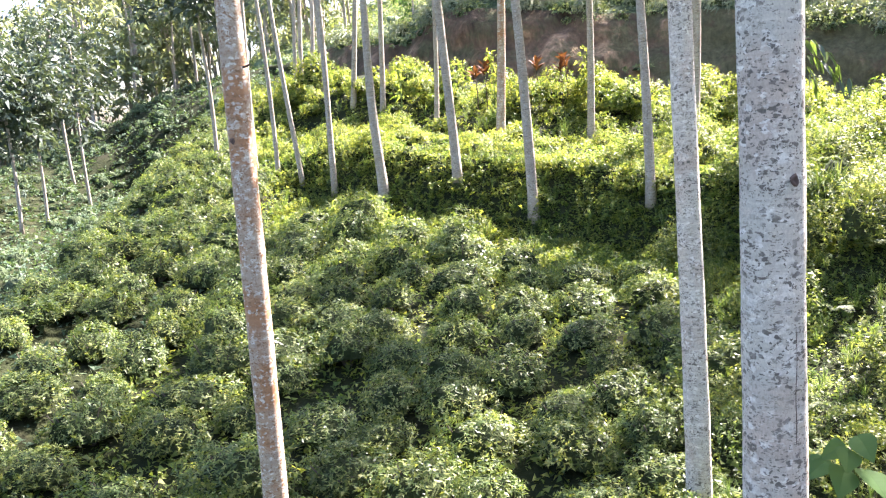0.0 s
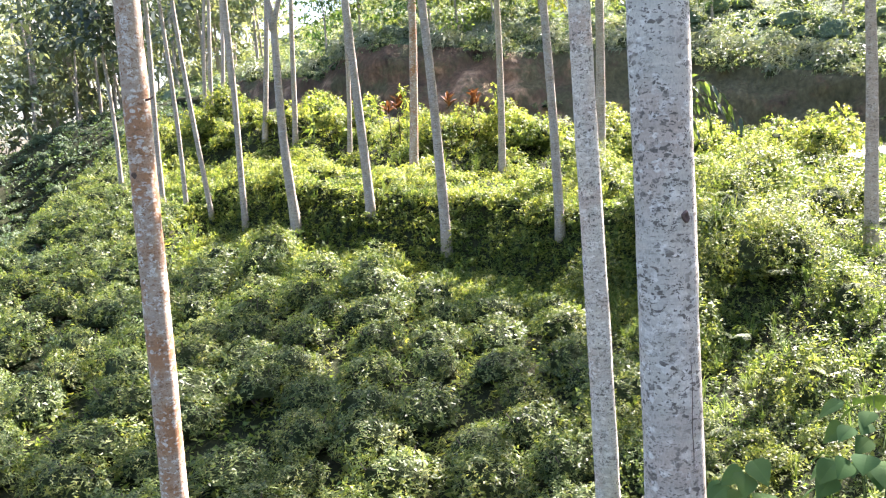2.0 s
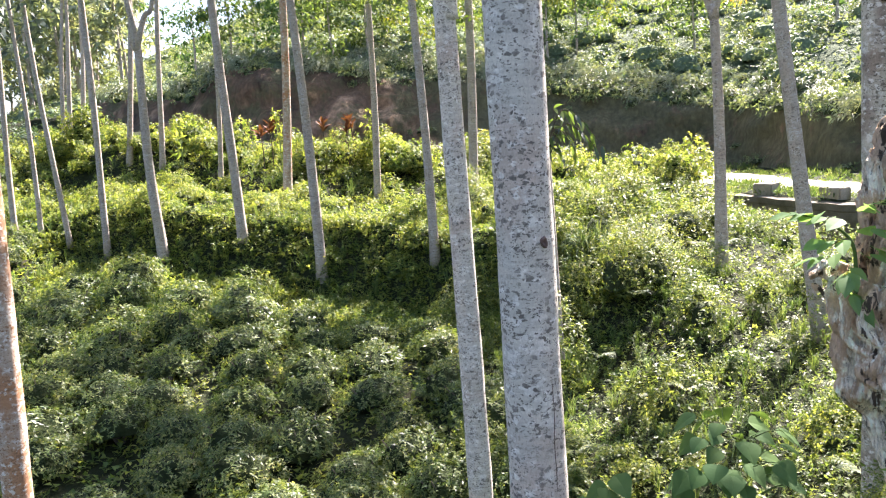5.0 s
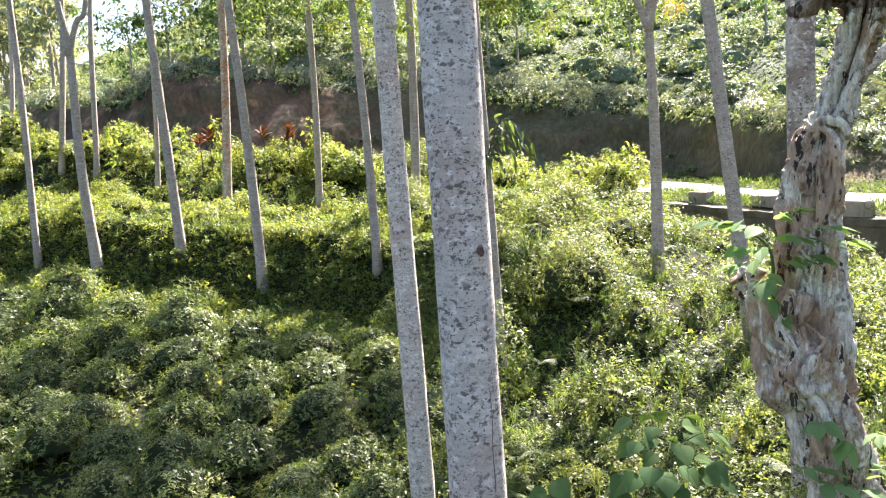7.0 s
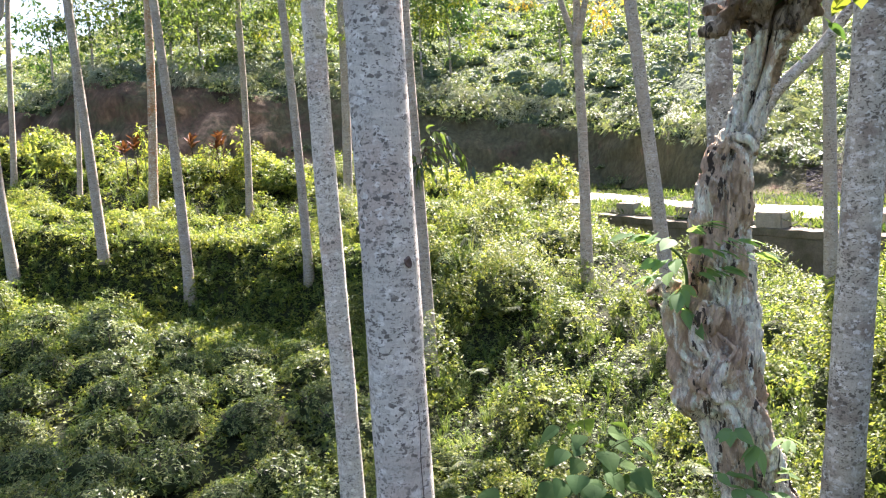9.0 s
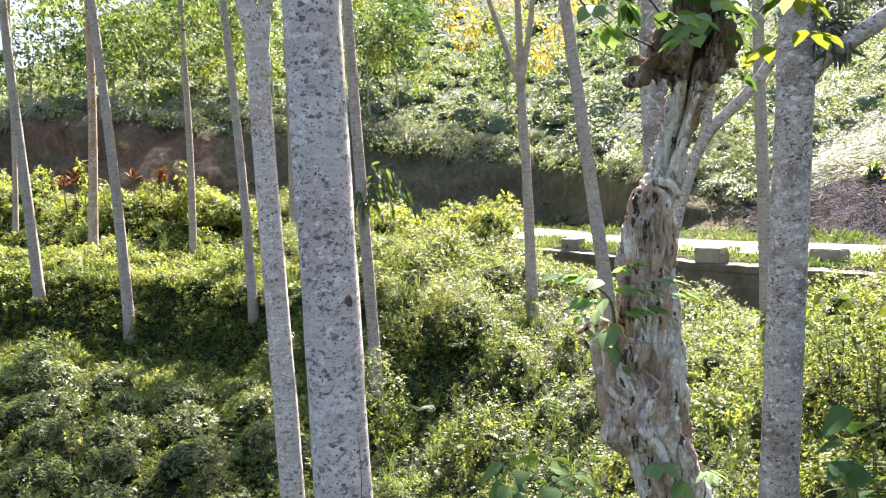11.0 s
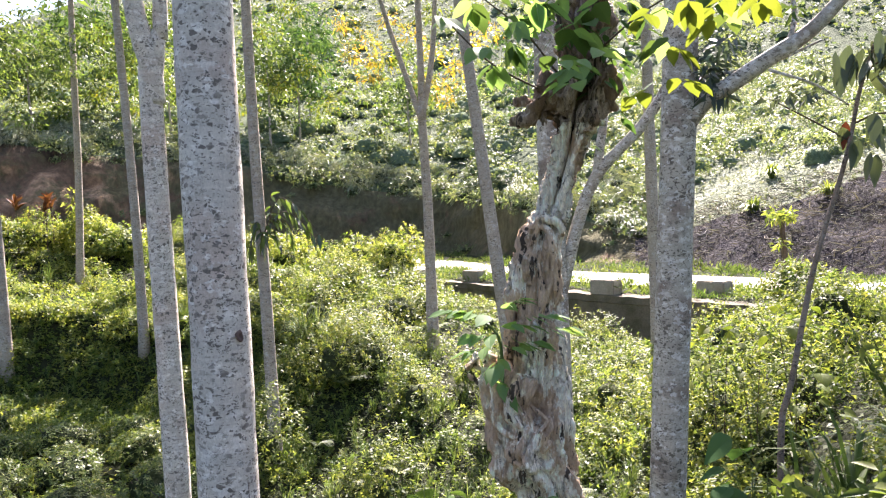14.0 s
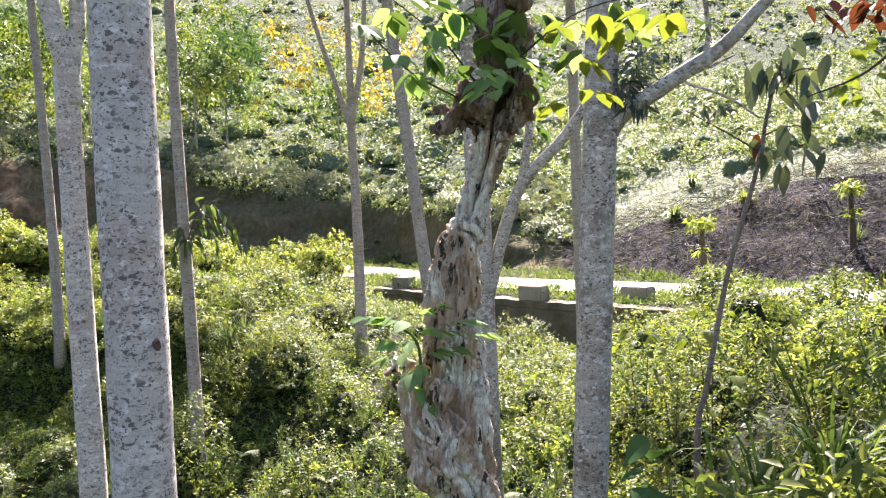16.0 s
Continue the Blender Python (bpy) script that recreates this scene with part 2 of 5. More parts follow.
def mound_material():
    m = Mat("dark_mound")
    v = m.coords()
    c = m.ramp(m.noise(v, 1.1, 6.0), (0.34, (0.018, 0.016, 0.019)), (0.52, (0.042, 0.038, 0.043)), (0.70, (0.12, 0.108, 0.112)))
    c = m.mix(0.7, c, m.ramp(m.noise(v, 9.0, 6.0), (0.3, grey(0.5)), (0.7, grey(1.3))), "MULTIPLY")
    m.bump(m.noise(v, 4.0, 8.0, 0.7), 1.0, 0.3)
    return m.color(c, 0.95, 0.1)




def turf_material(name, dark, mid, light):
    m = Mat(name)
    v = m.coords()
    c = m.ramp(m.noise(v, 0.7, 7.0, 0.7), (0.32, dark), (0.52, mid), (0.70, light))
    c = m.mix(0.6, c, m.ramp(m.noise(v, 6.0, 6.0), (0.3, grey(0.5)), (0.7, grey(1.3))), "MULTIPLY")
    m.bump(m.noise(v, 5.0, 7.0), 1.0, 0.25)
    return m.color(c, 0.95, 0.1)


MOUND = mound_material()
TURF = turf_material("hill_turf", (0.04, 0.056, 0.028), (0.075, 0.10, 0.05), (0.14, 0.165, 0.095))
# pale grass, painted paler still to take in the haze over this hill
HAZED_TURF = turf_material("hazed_turf", (0.12, 0.14, 0.085), (0.19, 0.21, 0.14), (0.29, 0.305, 0.23))
SOIL, EARTH, ROAD = soil_material(), bank_material(), road_material()
CONCRETE = concrete_material("guard_concrete", (0.42, 0.37, 0.29), (0.20, 0.17, 0.11))
WALL = concrete_material("wall_concrete", (0.19, 0.16, 0.115), (0.085, 0.08, 0.045))
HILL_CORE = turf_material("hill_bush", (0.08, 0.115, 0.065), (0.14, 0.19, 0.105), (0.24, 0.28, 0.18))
# solid bush filling; its dark colour stands in for shade between the leaves
CORE = turf_material("shaded_bush_core", (0.024, 0.034, 0.013), (0.042, 0.056, 0.02), (0.062, 0.07, 0.03))
DEAD = deadwood_material("dead_wood", (0.90, 0.76, 0.58), (0.57, 0.375, 0.235))
BURR = deadwood_material("rotten_burr", (0.42, 0.32, 0.24), (0.22, 0.14, 0.09))

# ---- the land: cross-sections fanned out round the place where the camera stands ----
SECTIONS = []


def section(az, *line):
    """One cross-section: places (distance, height) on it, out from the stand: foot of the bank below the stand, tea, hedge foot,
    hedge top, terrace, upper hedge top, road wall foot, road wall top, far road edge, cutting foot, cutting top, hill, hill crest."""
    if -11 < az < 24:  # the clipped terraces stand steep
        a, b, c, d = line[1:5]
        line = (line[0], a, (a[0] + 1.35, b[1] + 0.08), (d[0] - 2.2, c[1]), d, *line[5:])
    SECTIONS.append((az, [(0, 0), (1.2, -0.2), *line, (420, line[-1][1] * 1.3), (4000, line[-1][1] * 1.5)]))


section(-120, (5, -1.5), (12, -1), (14, -0.8), (16, -0.6), (18, -0.6), (26, -1), (30, -1), (40, -1), (45, 0), (52, 2), (66, 5), (110, 14))
section(-45, (7, -2.9), (9, -2.6), (10.5, -2.2), (11, -2.1), (11.6, -2.1), (18, -3.8), (23, -4), (36, -3.6), (42, -3.2), (50, -1.6), (62, -1.5), (110, 1))
section(-30, (7, -2.9), (10.5, -2.2), (13, -1.5), (13.6, -1.4), (14.2, -1.4), (20, -3.2), (24, -3.4), (36, -2.6), (42, -2.0), (50, -0.5), (62, -0.4), (110, 1.5))
section(-26, (7, -2.9), (12, -2.0), (15, -1.4), (16, -1.2), (17, -1.1), (23, -2.8), (28, -3), (42, -2.4), (48, -1.2), (56, 0.6), (66, 0.0), (110, 2))
section(-22, (7, -2.8), (13, -1.8), (17.5, -1), (19.5, -0.75), (21, -0.6), (27, -2), (32, -2.4), (46, -1.8), (50, 0.2), (57, 2.1), (66, 1.2), (110, 3))
section(-18, (7, -2.8), (14.5, -1.5), (20, -0.5), (23, 0.1), (26, 0.4), (32, -0.3), (36, -0.6), (46, -0.2), (50, 2.0), (56, 3.8), (66, 3.0), (110, 4.5))
section(-14, (7, -2.9), (17.5, -1.0), (21, -0.1), (26, 0.9), (31, 1.7), (36, 1.4), (39, 1.4), (46, 2.0), (50, 3.2), (56, 4.8), (66, 4.5), (110, 7))
section(-10, (7, -2.9), (20.5, -0.5), (22.3, 0.4), (25, 0.8), (30, 1.9), (35, 2.6), (38, 2.9), (45, 3.3), (49, 3.5), (54, 5.2), (66, 6.5), (110, 13))
section(-6, (7, -2.9), (19.3, -0.5), (20.8, 0.6), (24, 1.0), (28, 2.3), (33, 2.8), (35, 3.1), (41, 3.3), (46, 3.5), (49, 5.6), (66, 7.5), (110, 14))
section(-2, (7, -2.9), (18.2, -0.8), (19.8, 0.4), (23.5, 0.9), (26.5, 2.0), (32, 2.9), (34, 3.1), (38, 3.2), (42, 3.3), (45, 5.2), (66, 9), (110, 17))
section(2, (7, -2.9), (17.3, -1.0), (18.9, 0.2), (22.5, 0.7), (25, 1.5), (30, 2.4), (31.5, 2.5), (36, 2.5), (39.5, 2.6), (42, 6.3), (66, 11), (110, 20))
section(7, (7, -2.8), (16.6, -1.3), (18.3, -0.05), (21.7, 0.45), (24.3, 1.2), (29, 1.7), (30, 1.8), (35, 1.8), (38, 1.9), (41, 5.9), (66, 13), (110, 27))
section(14, (7, -2.7), (15.3, -1.5), (17.1, -0.2), (20.7, 0.2), (23.2, 0.95), (28, 1.0), (29, 1.0), (34.5, 1.1), (38, 1.3), (41, 5.2), (66, 14.5), (110, 32))
section(20, (7, -2.6), (14.2, -1.5), (16.3, -0.3), (19.5, 0.0), (22, 0.7), (27, 0.5), (28, 0.5), (34, 0.6), (38, 0.8), (41, 4.9), (66, 14.5), (110, 34))
section(27, (6.5, -2.4), (11.5, -1.6), (14.5, -0.4), (17, 0.0), (19.5, 0.35), (25.5, 0.0), (27, 0.0), (34, 0.15), (38, 0.4), (40.5, 3.6), (66, 14), (110, 35))
section(31, (6.5, -2.2), (10.8, -1.5), (13.8, -0.5), (16.5, 0.0), (19, 0.35), (24.5, -0.4), (26, -0.1), (34, 0.0), (37.5, 0.2), (40, 3.1), (66, 13.5), (110, 36))
section(35, (6.3, -2.1), (10, -1.5), (13, -0.75), (16, -0.3), (18.5, -0.1), (23.5, -1.1), (23.9, -0.2), (34, -0.2), (37, -0.05), (39.5, 2.7), (66, 13), (110, 36))
section(42, (6, -1.8), (9, -1.5), (12, -1.2), (15, -1.1), (17, -1.0), (19.7, -1.1), (20.0, -0.2), (25.9, -0.2), (29.5, 0.0), (31.5, 2.0), (60, 11.5), (110, 36))
section(50, (5.5, -1.4), (8, -1.2), (11, -1.1), (13, -1.1), (14.5, -1.1), (17.2, -1.1), (17.5, -0.2), (22.4, -0.2), (25, -0.1), (27, 0.75), (60, 11), (110, 36))
section(58, (4.5, -0.8), (7.5, -0.5), (10, -0.4), (11.5, -0.35), (12.5, -0.3), (15.5, -0.5), (15.8, -0.2), (20.4, -0.2), (22.2, -0.2), (26, 1.5), (60, 11), (110, 36))
section(66, (4, -0.5), (7, -0.1), (9, -0.1), (10, -0.1), (11, -0.1), (14.4, -0.15), (14.7, -0.2), (19.0, -0.2), (21, -0.2), (26, 2.4), (60, 11), (110, 36))
section(80, (4, -0.3), (6.5, -0.1), (8, -0.1), (9, -0.1), (10, -0.1), (13.4, -0.15), (13.7, -0.2), (18.2, -0.2), (20.4, -0.2), (25, 2.5), (60, 11), (110, 36))
section(120, (4, -0.1), (6.5, 0), (8, 0), (9, 0), (10, 0), (11, -0.1), (11.3, -0.1), (17, -0.1), (20, 0), (25, 1.9), (60, 8), (110, 25))
section(240, (5, -1.5), (12, -1), (14, -0.8), (16, -0.6), (18, -0.6), (26, -1), (30, -1), (40, -1), (45, 0), (52, 2), (66, 5), (110, 14))
AZ = np.array([s[0] for s in SECTIONS], float)
DIST = np.array([[p[0] for p in s[1]] for s in SECTIONS], float)
HIGH = np.array([[p[1] for p in s[1]] for s in SECTIONS], float)


def hermite(az, table):
    """The rows of a table at each azimuth, smoothly from section to section."""
    az = (np.asarray(az, float) + 120) % 360 - 120
    i = np.clip(np.searchsorted(AZ, az) - 1, 0, len(AZ) - 2)
    f = ((az - AZ[i]) / (AZ[i + 1] - AZ[i]))[:, None]
    slope = np.gradient(table, AZ, axis=0)
    w = (AZ[i + 1] - AZ[i])[:, None]
    a, b, sa, sb = table[i], table[i + 1], slope[i] * w * 0.7, slope[i + 1] * w * 0.7
    return (2 * f**3 - 3 * f**2 + 1) * a + (f**3 - 2 * f**2 + f) * sa + (3 * f**2 - 2 * f**3) * b + (f**3 - f**2) * sb


def rough(x, y):
    """Unevenness of the ground."""
    return 0.05 * np.sin(x * 1.9 + 0.7 * y) * np.cos(y * 1.4 - 0.4 * x) + 0.03 * np.sin(3.7 * x + 1.1) * np.sin(4.1 * y + 0.6 * x)


def height(x, y):
    """The ground's height at places given as arrays."""
    x, y = np.atleast_1d(np.asarray(x, float)), np.atleast_1d(np.asarray(y, float))
    az, d = np.degrees(np.arctan2(x, y)), np.hypot(x, y)
    dd, hh = hermite(az, DIST), hermite(az, HIGH)
    z = np.array([np.interp(d[k], dd[k], hh[k]) for k in range(len(d))])
    return z + rough(x, y) * np.clip(d / 6, 0, 1)


def polar(az, d):
    """Place at an azimuth to the right of the first view (degrees) and a distance."""
    az = np.radians(az)
    return d * np.sin(az), d * np.cos(az)


def between(az, u):
    """Distance at the break u of the sections (2 is the foot of the near bank, 3 the tea, ...), with parts of a break."""
    dd = hermite(np.atleast_1d(az), DIST)
    u = np.atleast_1d(u)
    k = np.clip(u.astype(int), 0, dd.shape[1] - 2)
    r = np.arange(len(k))
    return dd[r, k] + (u - k) * (dd[r, k + 1] - dd[r, k])


def mesh_from(name, verts, faces, mats, index=None, smooth=False):
    me = bpy.data.meshes.new(name)
    me.from_pydata([tuple(v) for v in verts], [], [tuple(f) for f in faces])
    for m in mats if isinstance(mats, (list, tuple)) else [mats]:
        me.materials.append(m)
    if index is not None:
        me.polygons.foreach_set("material_index", np.asarray(index, np.int32))
    if smooth:
        me.polygons.foreach_set("use_smooth", np.ones(len(me.polygons), bool))
    me.update()
    return me


def build_ground():
    az = np.concatenate([np.arange(-50, 80, 0.5), np.arange(80, 310, 5.0)])
    cuts = [1, 3, 14, 5, 4, 4, 5, 1, 6, 4, 8, 14, 10, 4, 3]
    dd, hh = hermite(az, DIST), hermite(az, HIGH)
    ds, hs, zone = [], [], []
    for k, n in enumerate(cuts):
        for j in range(n):
            f = j / n
            ds.append(dd[:, k] * (1 - f) + dd[:, k + 1] * f)
            hs.append(hh[:, k] * (1 - f) + hh[:, k + 1] * f)
            zone.append(k)
    ds.append(dd[:, -1]), hs.append(hh[:, -1])
    ds, hs = np.array(ds), np.array(hs)
    x, y = ds * np.sin(np.radians(az)), ds * np.cos(np.radians(az))
    z = hs + rough(x, y) * np.clip(ds / 6, 0, 1)
    zone_at = np.array(zone + [zone[-1]])
    for i in np.where(zone_at == 10)[0]:  # clods and hollows of the cutting
        for j in range(len(az)):
            p = Vector((x[i, j] * 0.5, y[i, j] * 0.5, z[i, j] * 0.8))
            push = noise.noise(p) * 0.8 + noise.noise(p * 2.7) * 0.4 + noise.noise(p * 6.1) * 0.15
            r = 1 + push * (0.45 if az[j] > 49 else 1.0) / max(ds[i, j], 1)
            x[i, j], y[i, j] = x[i, j] * r, y[i, j] * r
    n, m = ds.shape
    verts = np.stack([x.ravel(), y.ravel(), z.ravel()], 1)
    faces, index = [], []
    for i in range(n - 1):
        for j in range(m):
            k = (j + 1) % m
            faces.append((i * m + j, i * m + k, (i + 1) * m + k, (i + 1) * m + j))
            cut = zone[i] == 10 and -8 < az[j] < 85
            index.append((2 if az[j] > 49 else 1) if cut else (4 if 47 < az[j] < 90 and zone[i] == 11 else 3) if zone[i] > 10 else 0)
    ob = new("ground", mesh_from("ground", verts, faces, [SOIL, EARTH, MOUND, TURF, HAZED_TURF], index, True))
    return tagged(ob, "green terraced hillside with a bare brown earth cutting", "ground", kind="structure")


build_ground()


def strip(az, near, far, lift, cols=5):
    """A sheet that follows the ground between two breaks of the sections."""
    dd, hh = hermite(az, DIST), hermite(az, HIGH)
    verts, faces = [], []
    for i in range(len(az)):
        for j in range(cols):
            f = j / (cols - 1)
            u = near + (far - near) * f
            k = min(int(u), dd.shape[1] - 2)
            d = dd[i, k] + (u - k) * (dd[i, k + 1] - dd[i, k])
            h = hh[i, k] + (u - k) * (hh[i, k + 1] - hh[i, k])
            verts.append((*polar(az[i], d), h + lift))
    for i in range(len(az) - 1):
        for j in range(cols - 1):
            a = i * cols + j
            faces.append((a, a + cols, a + cols + 1, a + 1))
    return verts, faces


road = new("road", mesh_from("road", *strip(np.arange(-8, 95, 1.0), 8.28, 8.97, 0.06), ROAD, smooth=True))
tagged(road, "sunlit pale gravel hill road", "road", kind="structure")


def build_wall():
    """The retaining wall that carries the road: a battered face with a coping."""
    az = np.arange(33.5, 62, 0.75)
    base = hermite(az, DIST)
    verts, faces = [], []
    for i, a in enumerate(az):
        d = base[i, 8] - 0.40
        for off, z in ((-0.1, -1.9), (0.0, -0.40), (-0.03, -0.38), (-0.03, -0.23), (0.45, -0.21), (0.45, -1.9)):
            x, y = polar(a, d + off)
            verts.append((x, y, z + 0.012 * math.sin(a * 5)))
    for i in range(len(az) - 1):
        for j in range(6):
            k = (j + 1) % 6
            faces.append((i * 6 + j, i * 6 + k, i * 6 + 6 + k, i * 6 + 6 + j))
    faces += [tuple(range(5, -1, -1)), tuple(range(len(verts) - 6, len(verts)))]
    ob = new("wall_road", mesh_from("wall_road", verts, faces, WALL))
    tagged(ob, "dark brown concrete retaining wall below the road", "retaining wall", kind="structure")


build_wall()


def rounded_box(name, sx, sy, sz, mat, edge=0.02):
    bm = bmesh.new()
    bmesh.ops.create_cube(bm, size=1)
    bmesh.ops.scale(bm, vec=(sx, sy, sz), verts=bm.verts)
    bmesh.ops.translate(bm, vec=(0, 0, sz / 2), verts=bm.verts)
    bmesh.ops.bevel(bm, geom=bm.edges[:], offset=edge, segments=2, affect="EDGES")
    for v in bm.verts:
        v.co += Vector((noise.noise(v.co * 6), noise.noise(v.co * 6 + Vector((9, 0, 0))), noise.noise(v.co * 6 + Vector((0, 9, 0))))) * 0.012
    me = bpy.data.meshes.new(name)
    bm.to_mesh(me), bm.free()
    me.materials.append(mat)
    return me


guard = rounded_box("guard_block", 0.34, 0.66, 0.34, CONCRETE, 0.025)
for k, (a, d) in enumerate(((38.1, 22.45), (42.2, 20.2), (47.6, 17.95), (54.9, 17.1))):
    x, y = polar(a, d)
    ob = new("guard_block", guard)
    ob.matrix_world = pose(x, y, -0.24, 0, 0, 2 + (3, -2, 2, -1)[k])
    tagged(ob, "weathered grey concrete guard block on the road wall", "guard block", "guard blocks along the road")

# ---- plants: builders ----
rng = np.random.default_rng(7)


def unit(v):
    return v / np.maximum(np.linalg.norm(v, axis=-1, keepdims=True), 1e-9)


def leaf_arrays(p, d, n, length, width, fold=0.12, droop=0.0):
    """Pointed leaves, two facets each, folded along the midrib: base p, way d, facing n."""
    d = unit(d)
    side = unit(np.cross(d, n))
    up = np.cross(side, d)
    length, width = np.asarray(length)[:, None], np.asarray(width)[:, None]
    mid = p + d * length * 0.45
    tip = p + d * length - np.array([0, 0, 1.0]) * length * droop
    v = np.stack([p, mid - side * width / 2 + up * width * fold, tip, mid + side * width / 2 + up * width * fold], 1)
    return v.reshape(-1, 3)


def fine_leaf_arrays(p, d, n, length, width, fold=0.15, droop=0.0):
    """Rounder leaves of four facets for plants close by: base, two pairs of edge points, tip."""
    d = unit(d)
    side = unit(np.cross(d, n))
    up = np.cross(side, d)
    length, width = np.asarray(length)[:, None], np.asarray(width)[:, None]
    sag = np.array([0, 0, 1.0]) * length * droop
    a, b = p + d * length * 0.30 - sag * 0.1, p + d * length * 0.66 - sag * 0.45
    tip = p + d * length - sag
    w1, w2, h = side * width * 0.46, side * width * 0.36, up * width * fold
    v = np.stack([p, a - w1 + h, b - w2 + h, tip, b + w2 + h, a + w1 + h], 1)
    return v.reshape(-1, 3)


def tri_leaf_arrays(p, d, n, length, width, fold=0.12, droop=0.0):
    """Small leaves seen from farther off, one facet each."""
    d = unit(d)
    side = unit(np.cross(d, n))
    length, width = np.asarray(length)[:, None], np.asarray(width)[:, None]
    tip = p + d * length - np.array([0, 0, 1.0]) * length * droop
    return np.stack([p + d * length * 0.3 + side * width * 0.55, p + side * width * -0.45, tip], 1).reshape(-1, 3)


def leaf_mesh(name, v, mat, extra=None, per=4):
    """A mesh of leaves given as four points each; extra: (points, faces, material) joined to it."""
    nv = len(v)
    q = np.arange(0, nv, per)
    fan = [q + i for i in (0, 1, 3, 0, 3, 2, 2, 3, 5, 2, 5, 4, 4, 5, 7, 4, 7, 6, 6, 7, 8)] if per == 9 else [q, q + 1, q + 2] if per == 3 else [q, q + 1, q + 2, q, q + 2, q + 3] if per == 4 else [q, q + 1, q + 2, q, q + 2, q + 3, q, q + 3, q + 4, q, q + 4, q + 5]
    tris = np.stack(fan, 1).reshape(-1, 3)
    mats = [mat]
    idx = np.zeros(len(tris), np.int32)
    if extra is not None:
        ev, ef, em = extra
        v = np.concatenate([v, ev])
        tris = np.concatenate([tris, np.asarray(ef) + nv])
        mats.append(em)
        idx = np.concatenate([idx, np.ones(len(ef), np.int32)])
    me = bpy.data.meshes.new(name)
    me.vertices.add(len(v)), me.loops.add(len(tris) * 3), me.polygons.add(len(tris))
    me.vertices.foreach_set("co", np.ascontiguousarray(v, np.float32).ravel())
    me.loops.foreach_set("vertex_index", np.ascontiguousarray(tris, np.int32).ravel())
    me.polygons.foreach_set("loop_start", np.arange(0, len(tris) * 3, 3, dtype=np.int32))
    for m in mats:
        me.materials.append(m)
    me.polygons.foreach_set("material_index", idx)
    me.update(calc_edges=True)
    me.validate()
    return me


def dome(count, size, lumps=7, flat=0.6, lift=0.12, low=-0.25, knob=0.26):
    """Places and outward ways on the lumpy upper side of a bush."""
    w = unit(rng.normal(size=(count, 3)))
    w[:, 2] = np.abs(w[:, 2]) * (1 - low) + low
    w = unit(w)
    bump = unit(rng.normal(size=(lumps, 3)) * (1, 1, 0.5) + (0, 0, 0.4))
    r = 1.06 - knob + knob * np.max(np.clip((w @ bump.T - 0.72) / 0.28, 0, 1) ** 0.7, axis=1)
    p = w * r[:, None] * np.array([size, size, size * flat])
    p[:, 2] += size * lift
    return p, w


def leaves_on(p, w, length, out=0.8, wild=0.55, up=0.35, ratio=0.42, droop=0.05, per=4):
    count = len(p)
    d = unit(w * out + rng.normal(size=(count, 3)) * wild + (0, 0, up))
    n = unit(w + rng.normal(size=(count, 3)) * 0.5 + (0, 0, 0.6))
    s = length * rng.uniform(0.5, 1.45, count)
    return {3: tri_leaf_arrays, 4: leaf_arrays, 6: fine_leaf_arrays}[per](p, d, n, s, s * ratio * rng.uniform(0.65, 1.3, count), droop=droop)


def shoot_leaves(p, w, length, k=5, wild=0.3, up=0.25, ratio=0.55, droop=0.1, tight=0.35, per=3):
    """Shoots at p that point along w: a whorl of k leaves round each tip."""
    n = len(p)
    a = unit(w + rng.normal(size=(n, 3)) * wild + (0, 0, up))
    t1 = unit(np.cross(a, unit(rng.normal(size=(n, 3)))))
    t2 = np.cross(a, t1)
    s = length * rng.uniform(0.7, 1.3, n)
    ps, ds, ns, ls = [], [], [], []
    for i in range(k):
        ang = 2.4 * i + rng.normal(size=(n, 1)) * 0.4
        d = t1 * np.cos(ang) + t2 * np.sin(ang) + a * (tight + rng.normal(size=(n, 1)) * 0.35)
        ps.append(p - a * (s * 0.25 * i)[:, None]), ds.append(d)
        ns.append(a + rng.normal(size=(n, 3)) * 0.3)
        ls.append(s * rng.uniform(0.65, 1.2, n))
    ls = np.concatenate(ls)
    maker = {3: tri_leaf_arrays, 4: leaf_arrays, 6: fine_leaf_arrays}[per]
    return maker(np.concatenate(ps), np.concatenate(ds), np.concatenate(ns), ls, ls * ratio * rng.uniform(0.7, 1.25, len(ls)), droop=droop)


def core_piece(size, flat, lift, sides=9):
    """The filled inside of a bush: a small lumpy dome."""
    verts, tris = [], []
    for ring, (r, z) in enumerate(((1.0, -0.35), (0.98, 0.15), (0.76, 0.62), (0.36, 0.90))):
        for j in range(sides):
            a, f = 2 * math.pi * (j + 0.5 * ring) / sides, rng.uniform(0.82, 1.1)
            verts.append((r * f * size * math.cos(a), r * f * size * math.sin(a), z * f * size * flat + size * lift))
    for ring in range(3):
        for j in range(sides):
            k = (j + 1) % sides
            b, c = ring * sides, ring * sides + sides
            tris += [(b + j, b + k, c + j), (b + k, c + k, c + j)]
    b = 3 * sides
    tris += [(b, b + j, b + j + 1) for j in range(1, sides - 1)]
    return np.array(verts), np.array(tris)


